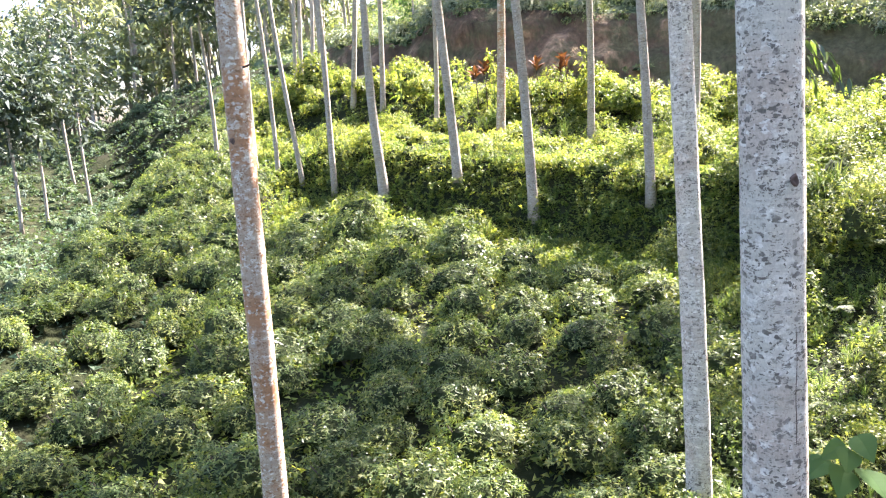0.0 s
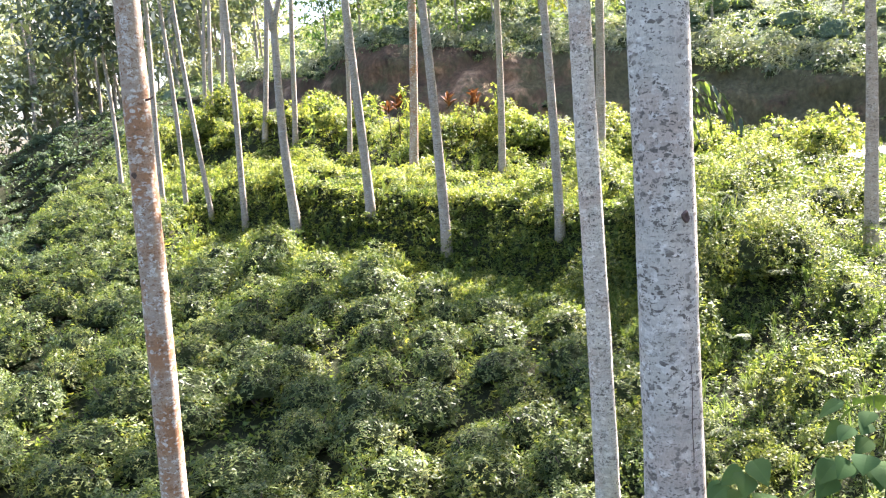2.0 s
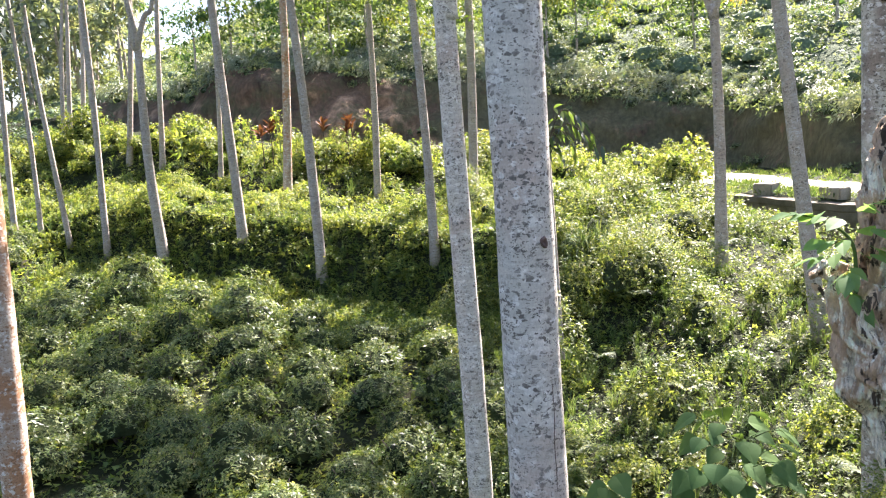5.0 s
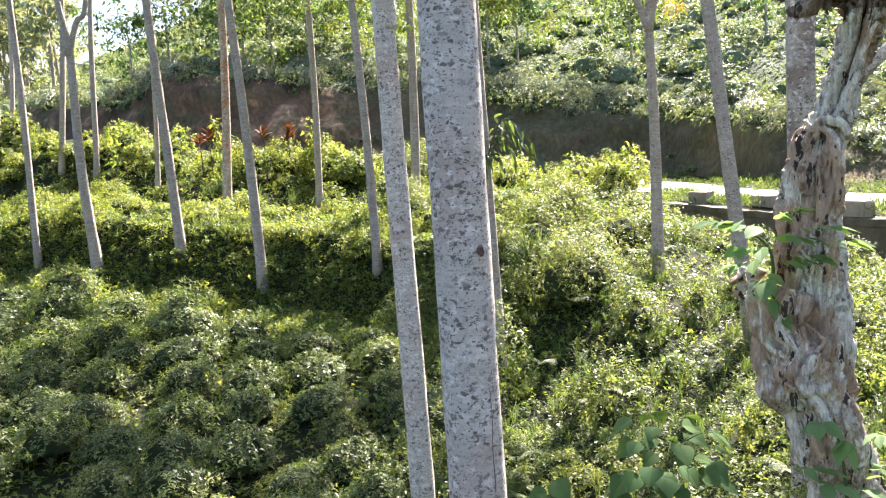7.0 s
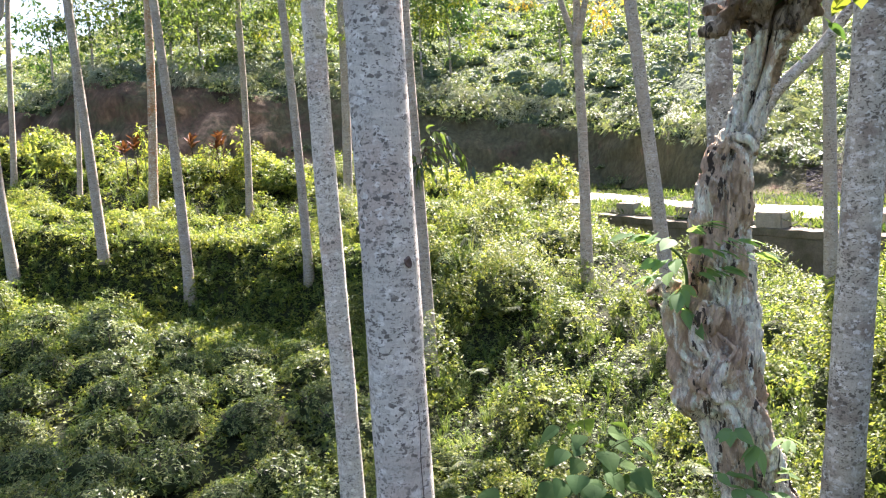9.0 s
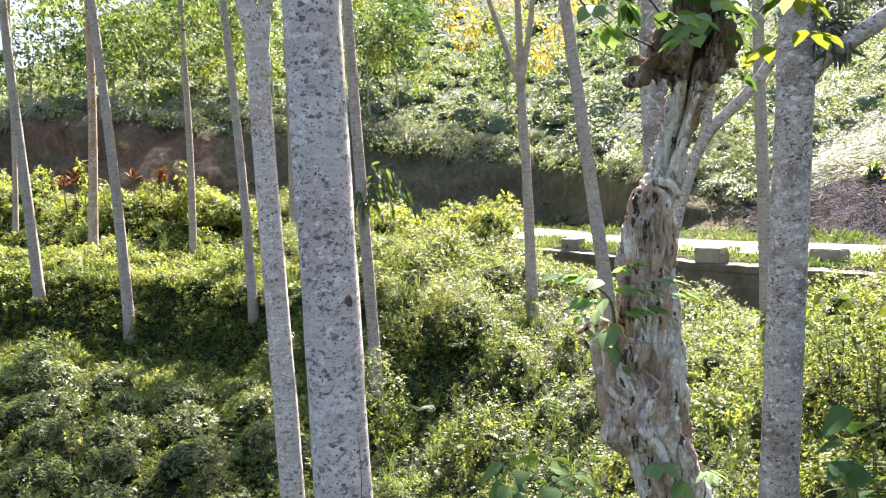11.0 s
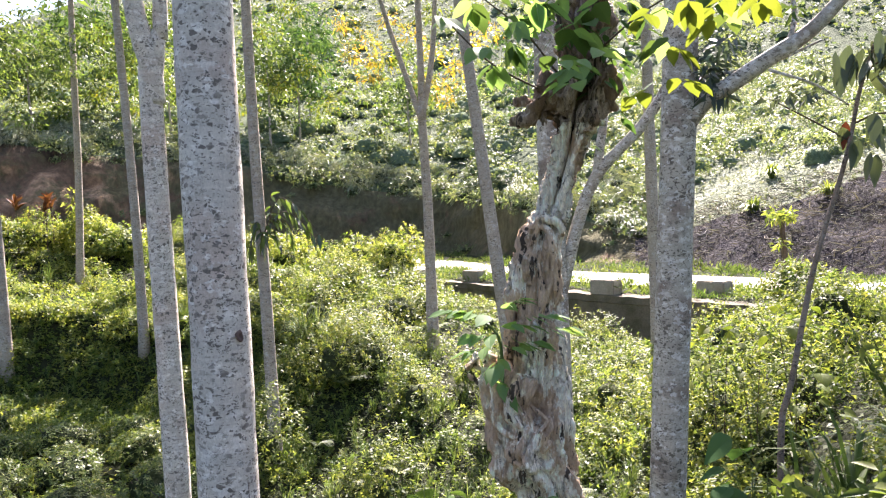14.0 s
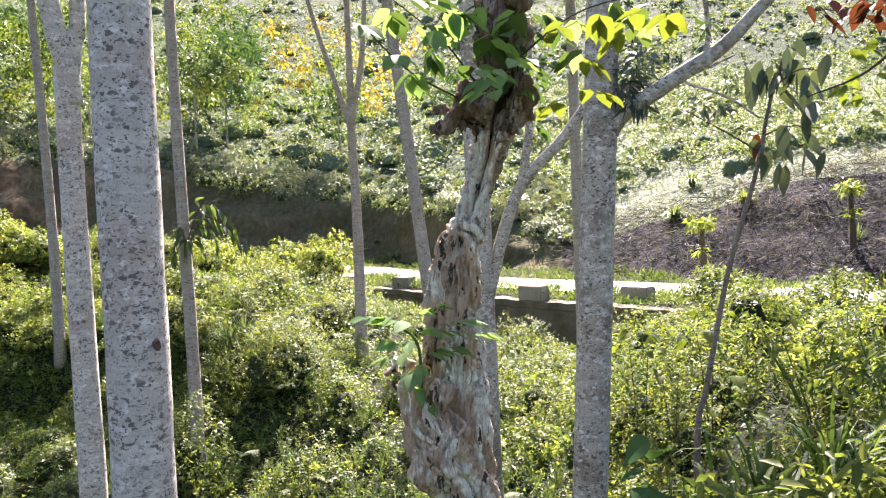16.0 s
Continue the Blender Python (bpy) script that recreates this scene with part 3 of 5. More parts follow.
def tube(points, radii, sides=12, wobble=0.0, seed=0.0):
    """Verts and faces of a limb along points, with a closed tip."""
    pts = [Vector(p) for p in points]
    verts, faces = [], []
    side = None
    for i, p in enumerate(pts):
        way = (pts[min(i + 1, len(pts) - 1)] - pts[max(i - 1, 0)]).normalized()
        if side is None:
            side = way.orthogonal().normalized()
        side = (side - way * side.dot(way)).normalized()
        other = way.cross(side)
        for j in range(sides):
            a = 2 * math.pi * j / sides
            out = side * math.cos(a) + other * math.sin(a)
            r = radii[i]
            if wobble:
                q = p * 2.2 + out * 0.7 + Vector((seed, 0, seed))
                r *= 1 + wobble * noise.noise(q) + wobble * 0.5 * noise.noise(q * 3.1)
            verts.append(p + out * r)
    for i in range(len(pts) - 1):
        for j in range(sides):
            k = (j + 1) % sides
            a, b = i * sides, (i + 1) * sides
            faces.append((a + j, a + k, b + k, b + j))
    faces.append(tuple(range((len(pts) - 1) * sides, len(pts) * sides)))
    faces.append(tuple(range(sides - 1, -1, -1)))
    return [tuple(v) for v in verts], faces


def join(*pieces):
    verts, faces = [], []
    for v, f in pieces:
        n = len(verts)
        verts += v
        faces += [tuple(i + n for i in q) for q in f]
    return verts, faces


def part(name, me, parent, label=""):
    ob = new(name, me)
    ob.parent = parent
    return tagged(ob, label)


def root(name, m, label, category, group="", kind=""):
    ob = new(name)
    ob.empty_display_size = 0.2
    ob.matrix_world = m
    return tagged(ob, label, category, group, kind)


# ---- tea bushes ----


TEA_WOOD = concrete_material("tea_wood", (0.16, 0.13, 0.10), (0.08, 0.07, 0.05))


def tea_bush(size, count, length, per=4):
    thing = root("tea_bush", pose(0, 0, 0), "rounded dark green tea bush in a sloping plantation row", "tea bush", "tea bushes of the near slope")
    flat = 0.86
    p, w = dome(count, size, lumps=9, flat=flat, low=-0.2, knob=0.34)
    p *= rng.uniform(0.80, 1.06, (count, 1)) ** 0.8
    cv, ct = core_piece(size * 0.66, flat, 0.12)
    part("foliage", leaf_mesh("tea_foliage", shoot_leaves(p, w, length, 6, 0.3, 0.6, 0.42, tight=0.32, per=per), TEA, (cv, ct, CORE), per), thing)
    twigs = []
    for k in range(9):
        a, r = rng.uniform(0, 6.28), size * rng.uniform(0.3, 0.7)
        end = (r * math.cos(a), r * math.sin(a), size * rng.uniform(0.3, 0.7))
        twigs.append(tube([(0, 0, -size * 0.55), (end[0] * 0.4, end[1] * 0.4, -size * 0.1), end], [0.022, 0.015, 0.006], 5))
    part("branchwork", mesh_from("tea_branchwork", *join(*twigs), TEA_WOOD), thing)
    return thing


def scatter_tea():
    """Rows that run along the ridge and stand a step apart across it; they bend into the contour towards the terraces."""
    near = [tea_bush(s, 420, 0.050, 3) for s in (0.46, 0.50, 0.43, 0.48)]
    far = [tea_bush(s, 280, 0.066, 3) for s in (0.47, 0.52)]
    fresh = set(range(6))
    for row in range(40):
        for k in range(46):
            x = -13.5 + row * 0.98 + 0.14 * math.sin(k * 0.5 + row) + rng.normal() * 0.12
            y = 4.0 + k * 1.0 + 0.4 * (row % 2) + 0.02 * (x + 6) ** 2 * (x > -6) + rng.normal() * 0.12
            az, d = math.degrees(math.atan2(x, y)), math.hypot(x, y)
            lo, hedge, ridge = (between(az, u)[0] for u in (2.0, 3.0, 6.3))
            right = 21 - max(0, d - 9) * 1.1
            stop = ridge + 0.6 if az < -13 else hedge - 1.5
            if not (-44 < az < right and lo - 0.6 < d < stop) or rng.random() < 0.03:
                continue
            z = float(height(x, y)[0])
            kind, first = (near, 0) if d < 14 else (far, 4)
            pick = int(rng.integers(len(kind)))
            s = rng.uniform(0.84, 1.2)
            m = pose(x, y, z + 0.12, rng.normal() * 6, rng.normal() * 6, rng.choice([0, 180]) + rng.normal() * 25) @ Matrix.Diagonal((s * rng.uniform(1.0, 1.35), s * rng.uniform(0.9, 1.12), s * rng.uniform(0.85, 1.2), 1))
            if first + pick in fresh:
                fresh.discard(first + pick)
                kind[pick].matrix_world = m
            else:
                copy_thing(kind[pick], m).matrix_world = m


scatter_tea()


# ---- undergrowth ----


def clumps(spots, size, per, length, flat=0.7, lift=0.0, low=0.0, rise=0.0, **kw):
    """Leaves of many small plants that stand close together at spots (x, y, z)."""
    out = []
    for x, y, z in spots:
        s = size * rng.uniform(0.5, 1.5)
        z += rise * max(0.0, noise.noise(Vector((x * 0.9, y * 0.9, 3.3))) + 0.25 * rng.normal())
        n = int(per * min(1.6, max(0.5, (s / size) ** 2)))
        p, w = dome(n, s, lumps=4, flat=flat * rng.uniform(0.7, 1.3), lift=lift, low=low)
        p *= rng.uniform(0.55, 1.05, (n, 1))
        out.append(leaves_on(p + (x, y, z), w, length * rng.uniform(0.7, 1.35), **kw))
    return np.concatenate(out)


def mounds(spots, size, shoots, length, mat, name, label, category="undergrowth", k=5, flat=0.75, low=-0.2, rise=0.0, core=None, per=3, knob=0.4, lumps=7, vary=1.9, inner=0.40, **kw):
    """Bushy plants at spots (x, y, z): leafy shoots over a solid core, low ones beside high ones."""
    leaves, cv, ct, base = [], [], [], 0
    for x, y, z in spots:
        s = size * vary ** rng.uniform(-1, 1)
        z += rise * (noise.noise(Vector((x * 0.8, y * 0.8, 3.3))) + 0.3 * rng.normal())
        n = max(8, int(shoots * (s / size) ** 1.6))
        f = flat * rng.uniform(0.75, 1.3)
        p, w = dome(n, s, lumps=lumps, flat=f, low=low, lift=0.05, knob=knob)
        p *= rng.uniform(0.70, 1.08, (n, 1)) ** 0.8
        leaves.append(shoot_leaves(p + (x, y, z), w, length * rng.uniform(0.75, 1.3), k, per=per, **kw))
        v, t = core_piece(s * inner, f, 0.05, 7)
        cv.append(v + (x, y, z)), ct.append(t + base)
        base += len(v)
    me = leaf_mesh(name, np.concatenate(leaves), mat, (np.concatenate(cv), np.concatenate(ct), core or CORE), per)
    return tagged(new(name, me), label, category, kind="stuff")


def blades(spots, per, length, width, spread=0.6, bow=0.5):
    """Arching grass blades, four joints and a tip each."""
    out = []
    for x, y, z in spots:
        a = rng.uniform(0, 2 * np.pi, per)
        o = np.stack([np.cos(a), np.sin(a), np.zeros(per)], 1)
        twist = a + rng.normal(size=per) * 0.5
        side = np.stack([-np.sin(twist), np.cos(twist), np.zeros(per)], 1)
        s = (length * rng.uniform(0.5, 1.2, per))[:, None]
        w = (width * rng.uniform(0.7, 1.2, per))[:, None]
        lean = (spread * rng.uniform(0.15, 1.0, per))[:, None]
        p0 = np.array([x, y, z]) + o * s * 0.1 * rng.uniform(0, 1, (per, 1))
        rows = []
        for f, wide in ((0.0, 0.6), (0.3, 1.0), (0.58, 0.9), (0.82, 0.6)):
            c = p0 + o * s * lean * f**1.7 + np.array([0, 0, 1.0]) * s * (f - (0.25 + bow * lean) * f**2.4)
            rows += [c - side * w * wide / 2, c + side * w * wide / 2]
        rows.append(p0 + o * s * lean + np.array([0, 0, 1.0]) * s * (0.75 - bow * lean))
        out.append(np.stack(rows, 1))
    return np.concatenate(out).reshape(-1, 3)


def fronds(spots, per, length, pairs=13):
    """Ferns: arching fronds with paired leaflets."""
    ps, ds, ns, ls = [], [], [], []
    for x, y, z in spots:
        for k in range(per):
            a = rng.uniform(0, 2 * np.pi)
            s = length * rng.uniform(0.7, 1.2)
            o, side = np.array([np.cos(a), np.sin(a), 0]), np.array([-np.sin(a), np.cos(a), 0])
            for i in range(2, pairs):
                f = i / pairs
                c = np.array([x, y, z]) + o * s * f * 0.85 + np.array([0, 0, 1]) * s * (1.0 * f - 0.85 * f * f)
                n = np.array([0, 0, 1]) - o * (0.3 - f)
                for sg in (-1, 1):
                    ps.append(c), ds.append(side * sg + o * 0.45), ns.append(n), ls.append(s * 0.30 * (1.02 - f) + 0.02)
    ls = np.array(ls)
    return leaf_arrays(np.array(ps), np.array(ds), np.array(ns), ls, ls * 0.26, fold=0.05, droop=0.1)


def spots_in(az0, az1, u0, u1, per_m2, lift=0.0):
    """Places spread evenly over the land between two azimuths and two breaks of the sections."""
    n = 26000
    az = rng.uniform(az0, az1, n)
    near, far = between(az, np.full(n, u0)), between(az, np.full(n, u1))
    d = np.sqrt(rng.uniform(0, 1, n) * (far**2 - near**2) + near**2)
    wgt = np.maximum(far**2 - near**2, 1e-6)
    keep = min(n, int(np.mean(wgt) / 2 * radians(az1 - az0) * per_m2))
    pick = rng.choice(n, keep, replace=False, p=wgt / wgt.sum())
    x, y = polar(az[pick], d[pick])
    return np.stack([x, y, height(x, y) + lift], 1)


def stuff(name, v, mat, label, category, per=4):
    return tagged(new(name, leaf_mesh(name, v, mat, per=per)), label, category, kind="stuff")


mounds(spots_in(-12, 24, 2.75, 4.05, 8.0, -0.05), 0.25, 56, 0.058, WEED, "terrace_face_weeds", "dense green weeds on the steep lower terrace face", rise=0.08, flat=0.8, low=-0.5, up=0.7, wild=0.5)
mounds(spots_in(-14, 26, 3.9, 4.9, 1.6, 0.0), 0.46, 250, 0.062, WEED, "terrace_weeds", "dense sunlit yellow-green weeds on the lower terrace", rise=0.16, vary=1.5, up=0.6, wild=0.4)
mounds(spots_in(-14, 30, 4.8, 6.5, 1.3, 0.0), 0.52, 150, 0.084, WEED, "upper_terrace_weeds", "bright yellow-green weeds on the upper terrace", rise=0.25, flat=0.8, vary=1.5, up=0.6, wild=0.4)
mounds(spots_in(-14, 33, 5.7, 6.3, 1.9, 0.42), 0.44, 140, 0.084, WEED, "upper_edge_weeds", "tall sunlit weeds along the upper terrace edge", flat=1.0, rise=0.3)
mounds(spots_in(17, 34, 2.6, 6.8, 0.95, -0.05), 0.56, 450, 0.048, NEAR_WEED, "slope_weeds", "tangled green weeds on the slope below the road", rise=0.8, flat=1.25, k=6, vary=1.7, inner=0.36, ratio=0.45, low=-0.4, up=0.9, wild=0.45)
mounds(spots_in(33, 53, 2.6, 6.2, 1.05, -0.06), 0.52, 380, 0.048, NEAR_WEED, "wall_slope_weeds", "tangled green weeds below the road wall", rise=0.5, flat=1.1, k=6, vary=1.7, inner=0.32, ratio=0.45, low=-0.4, up=0.9, wild=0.45)
mounds(spots_in(19, 35, 3.2, 6.4, 0.4, 0.12), 0.62, 420, 0.055, NEAR_WEED, "slope_shrubs", "bushy yellow-green shrubs on the slope below the road", "shrubs", rise=0.4, flat=0.8, k=6, up=0.9, wild=0.45)
mounds(spots_in(17, 54, 1.5, 2.7, 1.8, -0.02), 0.42, 370, 0.036, NEAR_WEED, "near_weeds", "light green low weeds on the near bank", rise=0.3, k=6, up=0.9, wild=0.45)
mounds(spots_in(50, 58, 4.2, 7.6, 1.3, -0.12), 0.45, 300, 0.055, THICKET, "wall_thicket", "sunlit green weeds before the road wall", rise=0.2, flat=0.8, k=6, vary=1.5, up=0.8, wild=0.4)
mounds(spots_in(58, 78, 4.2, 7.6, 1.2, 0.12), 0.50, 250, 0.066, THICKET, "roadside_thicket", "lush sunlit green thicket beside the road", rise=0.3, flat=0.8, k=6, vary=1.5, up=0.8, wild=0.4)
mounds(spots_in(52, 88, 2.9, 4.3, 1.9, 0.15), 0.46, 120, 0.052, THICKET, "near_thicket", "lush green thicket of leafy weeds", rise=0.4, flat=1.0, k=5, per=6, ratio=0.46, up=0.8, wild=0.4, inner=0.28)
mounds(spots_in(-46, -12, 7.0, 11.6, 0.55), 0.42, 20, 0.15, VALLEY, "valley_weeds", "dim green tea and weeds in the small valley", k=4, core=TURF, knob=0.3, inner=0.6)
mounds(spots_in(-40, -14, 1.6, 2.25, 2.5, 0.0), 0.36, 120, 0.055, WEED, "corner_weeds", "bright green weeds below the tea rows", rise=0.2)


def low_cover(name, spots, length, mat, label, k=5):
    """Small plants that lie close on the soil."""
    w = np.tile((0.0, 0.0, 1.0), (len(spots), 1))
    p = spots + rng.uniform(0, 0.10, (len(spots), 1)) * (0, 0, 1)
    stuff(name, shoot_leaves(p, w, length, k, 0.45, 0.3, 0.6), mat, label, "undergrowth", 3)


mounds(spots_in(50, 88, 1.6, 2.95, 1.5, -0.05), 0.30, 70, 0.06, THICKET, "hollow_weeds", "dark broad-leaved weeds in the hollow under the trees", rise=0.15, k=5, per=6, ratio=0.5, up=0.8, wild=0.4, inner=0.28)
low_cover("slope_low_weeds", spots_in(17, 56, 1.3, 6.9, 75.0, 0.03), 0.06, NEAR_WEED, "low green weeds covering the slope's soil", 6)
low_cover("bank_low_weeds", spots_in(17, 56, 1.3, 3.7, 150.0, 0.02), 0.045, NEAR_WEED, "fine low weeds on the near bank", 6)
low_cover("terrace_low_weeds", spots_in(-14, 30, 2.8, 6.6, 70.0, 0.04), 0.09, WEED, "low green weeds covering the terraces' soil")
low_cover("terrace_face_cover", spots_in(-12, 26, 2.7, 4.05, 260.0, 0.02), 0.075, WEED, "low green weeds over the lower terrace face", 4)
low_cover("tea_low_weeds", spots_in(-44, 22, 1.8, 3.0, 80.0, 0.02), 0.10, WEED, "low green weeds on the soil between tea bushes", 4)
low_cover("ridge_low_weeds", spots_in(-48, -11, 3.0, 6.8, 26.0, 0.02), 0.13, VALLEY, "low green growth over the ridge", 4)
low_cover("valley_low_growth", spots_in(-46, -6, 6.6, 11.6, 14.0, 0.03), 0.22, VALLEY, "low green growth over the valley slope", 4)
low_cover("thicket_low_weeds", spots_in(50, 88, 1.3, 7.5, 35.0, 0.03), 0.07, THICKET, "low green weeds under the roadside thicket")
mounds(spots_in(43, 62, 1.6, 3.2, 2.2, 0.0), 0.34, 120, 0.046, THICKET, "bank_thicket", "leafy green weeds at the foot of the trees", rise=0.3, k=6, per=6)
mounds(spots_in(55, 74, 2.6, 5.4, 1.5, 0.0), 0.46, 210, 0.055, THICKET, "inner_thicket", "dense leafy weeds within the thicket", rise=0.2, flat=0.9, k=6, vary=1.4, up=0.8, wild=0.4)
stuff("slope_grass", blades(spots_in(17, 50, 1.6, 4.2, 9.0, 0.06), 20, 0.34, 0.007), GRASS, "long light green grass among the weeds", "grass", 9)
stuff("terrace_grass", blades(spots_in(-12, 26, 2.6, 4.2, 4.0), 18, 0.5, 0.010), GRASS, "long grass hanging from the terrace face", "grass", 9)
stuff("upper_grass", blades(spots_in(-12, 32, 5.0, 6.6, 0.9, 0.1), 14, 0.6, 0.012), GRASS, "thin tall grass on the upper terrace", "grass", 9)
stuff("slope_fern", fronds(spots_in(18, 46, 2.0, 5.0, 0.55, 0.25), 10, 0.38), THICKET, "green ferns on the weedy slope", "ferns")
stuff("thicket_grass", blades(spots_in(54, 80, 2.0, 5.0, 0.35, 0.1), 18, 0.8, 0.014), GRASS, "arching grass in the roadside thicket", "grass", 9)


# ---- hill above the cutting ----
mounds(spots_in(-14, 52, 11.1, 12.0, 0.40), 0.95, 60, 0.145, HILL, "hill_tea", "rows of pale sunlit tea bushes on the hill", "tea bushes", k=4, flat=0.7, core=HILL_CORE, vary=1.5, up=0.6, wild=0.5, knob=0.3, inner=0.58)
mounds(spots_in(48, 84, 11.1, 12.0, 0.34), 0.95, 72, 0.13, HILL, "hill_scrub", "scattered scrub on the haze-pale grass hill", "shrubs", k=4, core=HILL_CORE, up=0.6, wild=0.5, knob=0.3, inner=0.34, flat=0.75)
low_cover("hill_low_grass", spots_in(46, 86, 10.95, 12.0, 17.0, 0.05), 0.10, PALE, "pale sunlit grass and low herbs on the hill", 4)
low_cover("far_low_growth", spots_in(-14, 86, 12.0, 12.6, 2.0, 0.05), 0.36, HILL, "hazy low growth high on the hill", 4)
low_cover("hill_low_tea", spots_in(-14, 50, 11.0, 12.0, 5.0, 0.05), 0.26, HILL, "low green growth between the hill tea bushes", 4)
stuff("hill_grass", blades(spots_in(46, 84, 10.95, 12.0, 0.6), 8, 0.40, 0.02), PALE, "haze-pale sunlit grass on the hill", "grass", 9)
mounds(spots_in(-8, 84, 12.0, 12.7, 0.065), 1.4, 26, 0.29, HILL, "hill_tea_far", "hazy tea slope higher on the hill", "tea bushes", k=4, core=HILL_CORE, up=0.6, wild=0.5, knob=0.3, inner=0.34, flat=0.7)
stuff("cutting_fringe", blades(spots_in(-8, 50, 10.95, 11.10, 0.5, 0.15), 64, 0.9, 0.02, 1.0, 1.0), PALE, "pale dry grass hanging over the earth cutting", "grass", 9)
mounds(spots_in(-8, 52, 10.86, 11.10, 1.1, -0.1), 0.62, 60, 0.13, HILL, "cutting_bushes", "grey-green bushes along the lip of the earth cutting", "shrubs", k=4, flat=0.8, low=-0.4)
mounds(spots_in(-8, 52, 10.97, 11.16, 0.5, 0.05), 0.72, 110, 0.28, PALE, "lip_tussocks", "pale grass tussocks along the lip of the cutting", "grass", k=4, flat=0.8, ratio=0.14, droop=0.5, low=-0.4)
mounds(spots_in(14, 52, 10.05, 10.8, 0.35, -0.1), 0.40, 26, 0.12, HILL, "cutting_moss", "dull low weeds on the earth cutting", flat=0.4, k=4)
stuff("verge_grass", clumps(spots_in(30, 80, 8.85, 10.0, 5.0, -0.05), 0.28, 44, 0.12, ratio=0.2), GRASS, "sunlit grass verge along the road", "grass")
stuff("wall_grass", clumps(spots_in(35, 80, 7.9, 8.4, 10.0, -0.02), 0.24, 46, 0.10, ratio=0.22), GRASS, "grass tufts on the road's edge", "grass")


# ---- trees ----


def trunk_piece(x, y, lean, dia, top, bend=0.0, sides=11, ref=None, taper=0.35, wobble=0.05, steps=14):
    """A trunk that passes (x, y) at the height ref, or at the ground."""
    z0 = float(height(x, y)[0]) - 0.25
    if ref is not None:
        x, y = x + lean[0] * (z0 - ref), y + lean[1] * (z0 - ref)
    pts, rad = [], []
    for i in range(steps + 1):
        f = i / steps
        z = z0 + (top - z0) * f
        off = z - z0
        sway = bend * math.sin(f * 5.0 + x * 3)
        pts.append((x + lean[0] * off + sway, y + lean[1] * off + sway * 0.6, z))
        flare = 1 + 0.35 * math.exp(-off / 0.35)
        rad.append(dia / 2 * (1 - taper * f) * flare)
    return pts, rad, tube(pts, rad, sides, wobble, x)


def crown(center, size, count, length, mat, parent, name="crown"):
    """A crown of many leaf clusters with gaps between them."""
    out = []
    for k in range(count):
        c = np.asarray(center) + rng.normal(size=3) * np.asarray(size) * 0.5
        p, w = dome(26, rng.uniform(0.35, 0.8), lumps=3, flat=0.7, low=-0.6)
        out.append(leaves_on(p * rng.uniform(0.3, 1, (26, 1)) + c, w, length, up=-0.2, droop=0.25, ratio=0.5, per=3))
    return part(name, leaf_mesh(name, np.concatenate(out), mat, per=3), parent)


def shade_crown(spots, radius, count, length, mat, parent):
    """An unseen high crown added for dappled shade: separate dense leaf clouds with open sky between them."""
    out = []
    for c in spots:
        r = radius * rng.uniform(0.6, 1.4)
        n = int(count * (r / radius) ** 2)
        p, w = dome(n, r, lumps=5, flat=0.6, low=-0.7)
        out.append(leaves_on(p * rng.uniform(0.2, 1, (n, 1)) + np.asarray(c), w, length, up=-0.1, droop=0.2, ratio=0.55, per=3))
    return part("crown", leaf_mesh("crown", np.concatenate(out), mat, per=3), parent)


def slim_tree(x, y, lean, dia, top, mat=THIN_BARK, label="slim grey-brown plantation tree with a bare trunk", crowned=36, bend=0.04, group="slim trees of the terraces", ref=None):
    thing = root("tree", pose(0, 0, 0), label, "tree", group)
    pts, rad, piece = trunk_piece(x, y, lean, dia, top, bend, ref=ref)
    part("trunk", mesh_from("trunk", *piece, mat, smooth=True), thing)
    if crowned:
        c = np.array(pts[-1])
        crown(c + (0, 0, 0.6), (2.2, 2.2, 1.5), crowned, 0.22, CROWN, thing)
    return thing


def near_tree(label, x, y, lean, dia, top, mat, limbs=(), group="near trees", ref=None):
    """A near trunk, with limbs given as ways of points and two radii."""
    thing = root("tree", pose(0, 0, 0), label, "tree", group)
    pts, rad, piece = trunk_piece(x, y, lean, dia, top, 0.012, 30, ref, taper=0.22, wobble=0.05, steps=70)
    part("trunk", mesh_from("trunk", *piece, mat, smooth=True), thing)
    for way, r0, r1 in limbs:
        limb(thing, way, r0, r1, mat)
    end = limbs[0][0][-1] if limbs and top < 5 else pts[-1]
    crown(np.array(end) + (0, 0, 0.7), (2.2, 2.2, 1.4), 34, 0.2, CROWN, thing)
    return thing


def smooth_way(way, per=5):
    """More points along a way, rounded at its corners."""
    w = [Vector(p) for p in way]
    w = [w[0] * 2 - w[1]] + w + [w[-1] * 2 - w[-2]]
    out = []
    for i in range(1, len(w) - 2):
        for j in range(per):
            t = j / per
            out.append(0.5 * (2 * w[i] + (w[i + 1] - w[i - 1]) * t + (2 * w[i - 1] - 5 * w[i] + 4 * w[i + 1] - w[i + 2]) * t * t + (3 * w[i] - w[i - 1] - 3 * w[i + 1] + w[i + 2]) * t**3))
    return out + [w[-2]]


def limb(thing, way, r0, r1, mat, name="limb", sides=12):
    pts = smooth_way(way)
    n = len(pts) - 1
    return part(name, mesh_from(name, *tube(pts, [r0 + (r1 - r0) * i / n for i in range(n + 1)], sides, 0.08, pts[0].x), mat, smooth=True), thing)


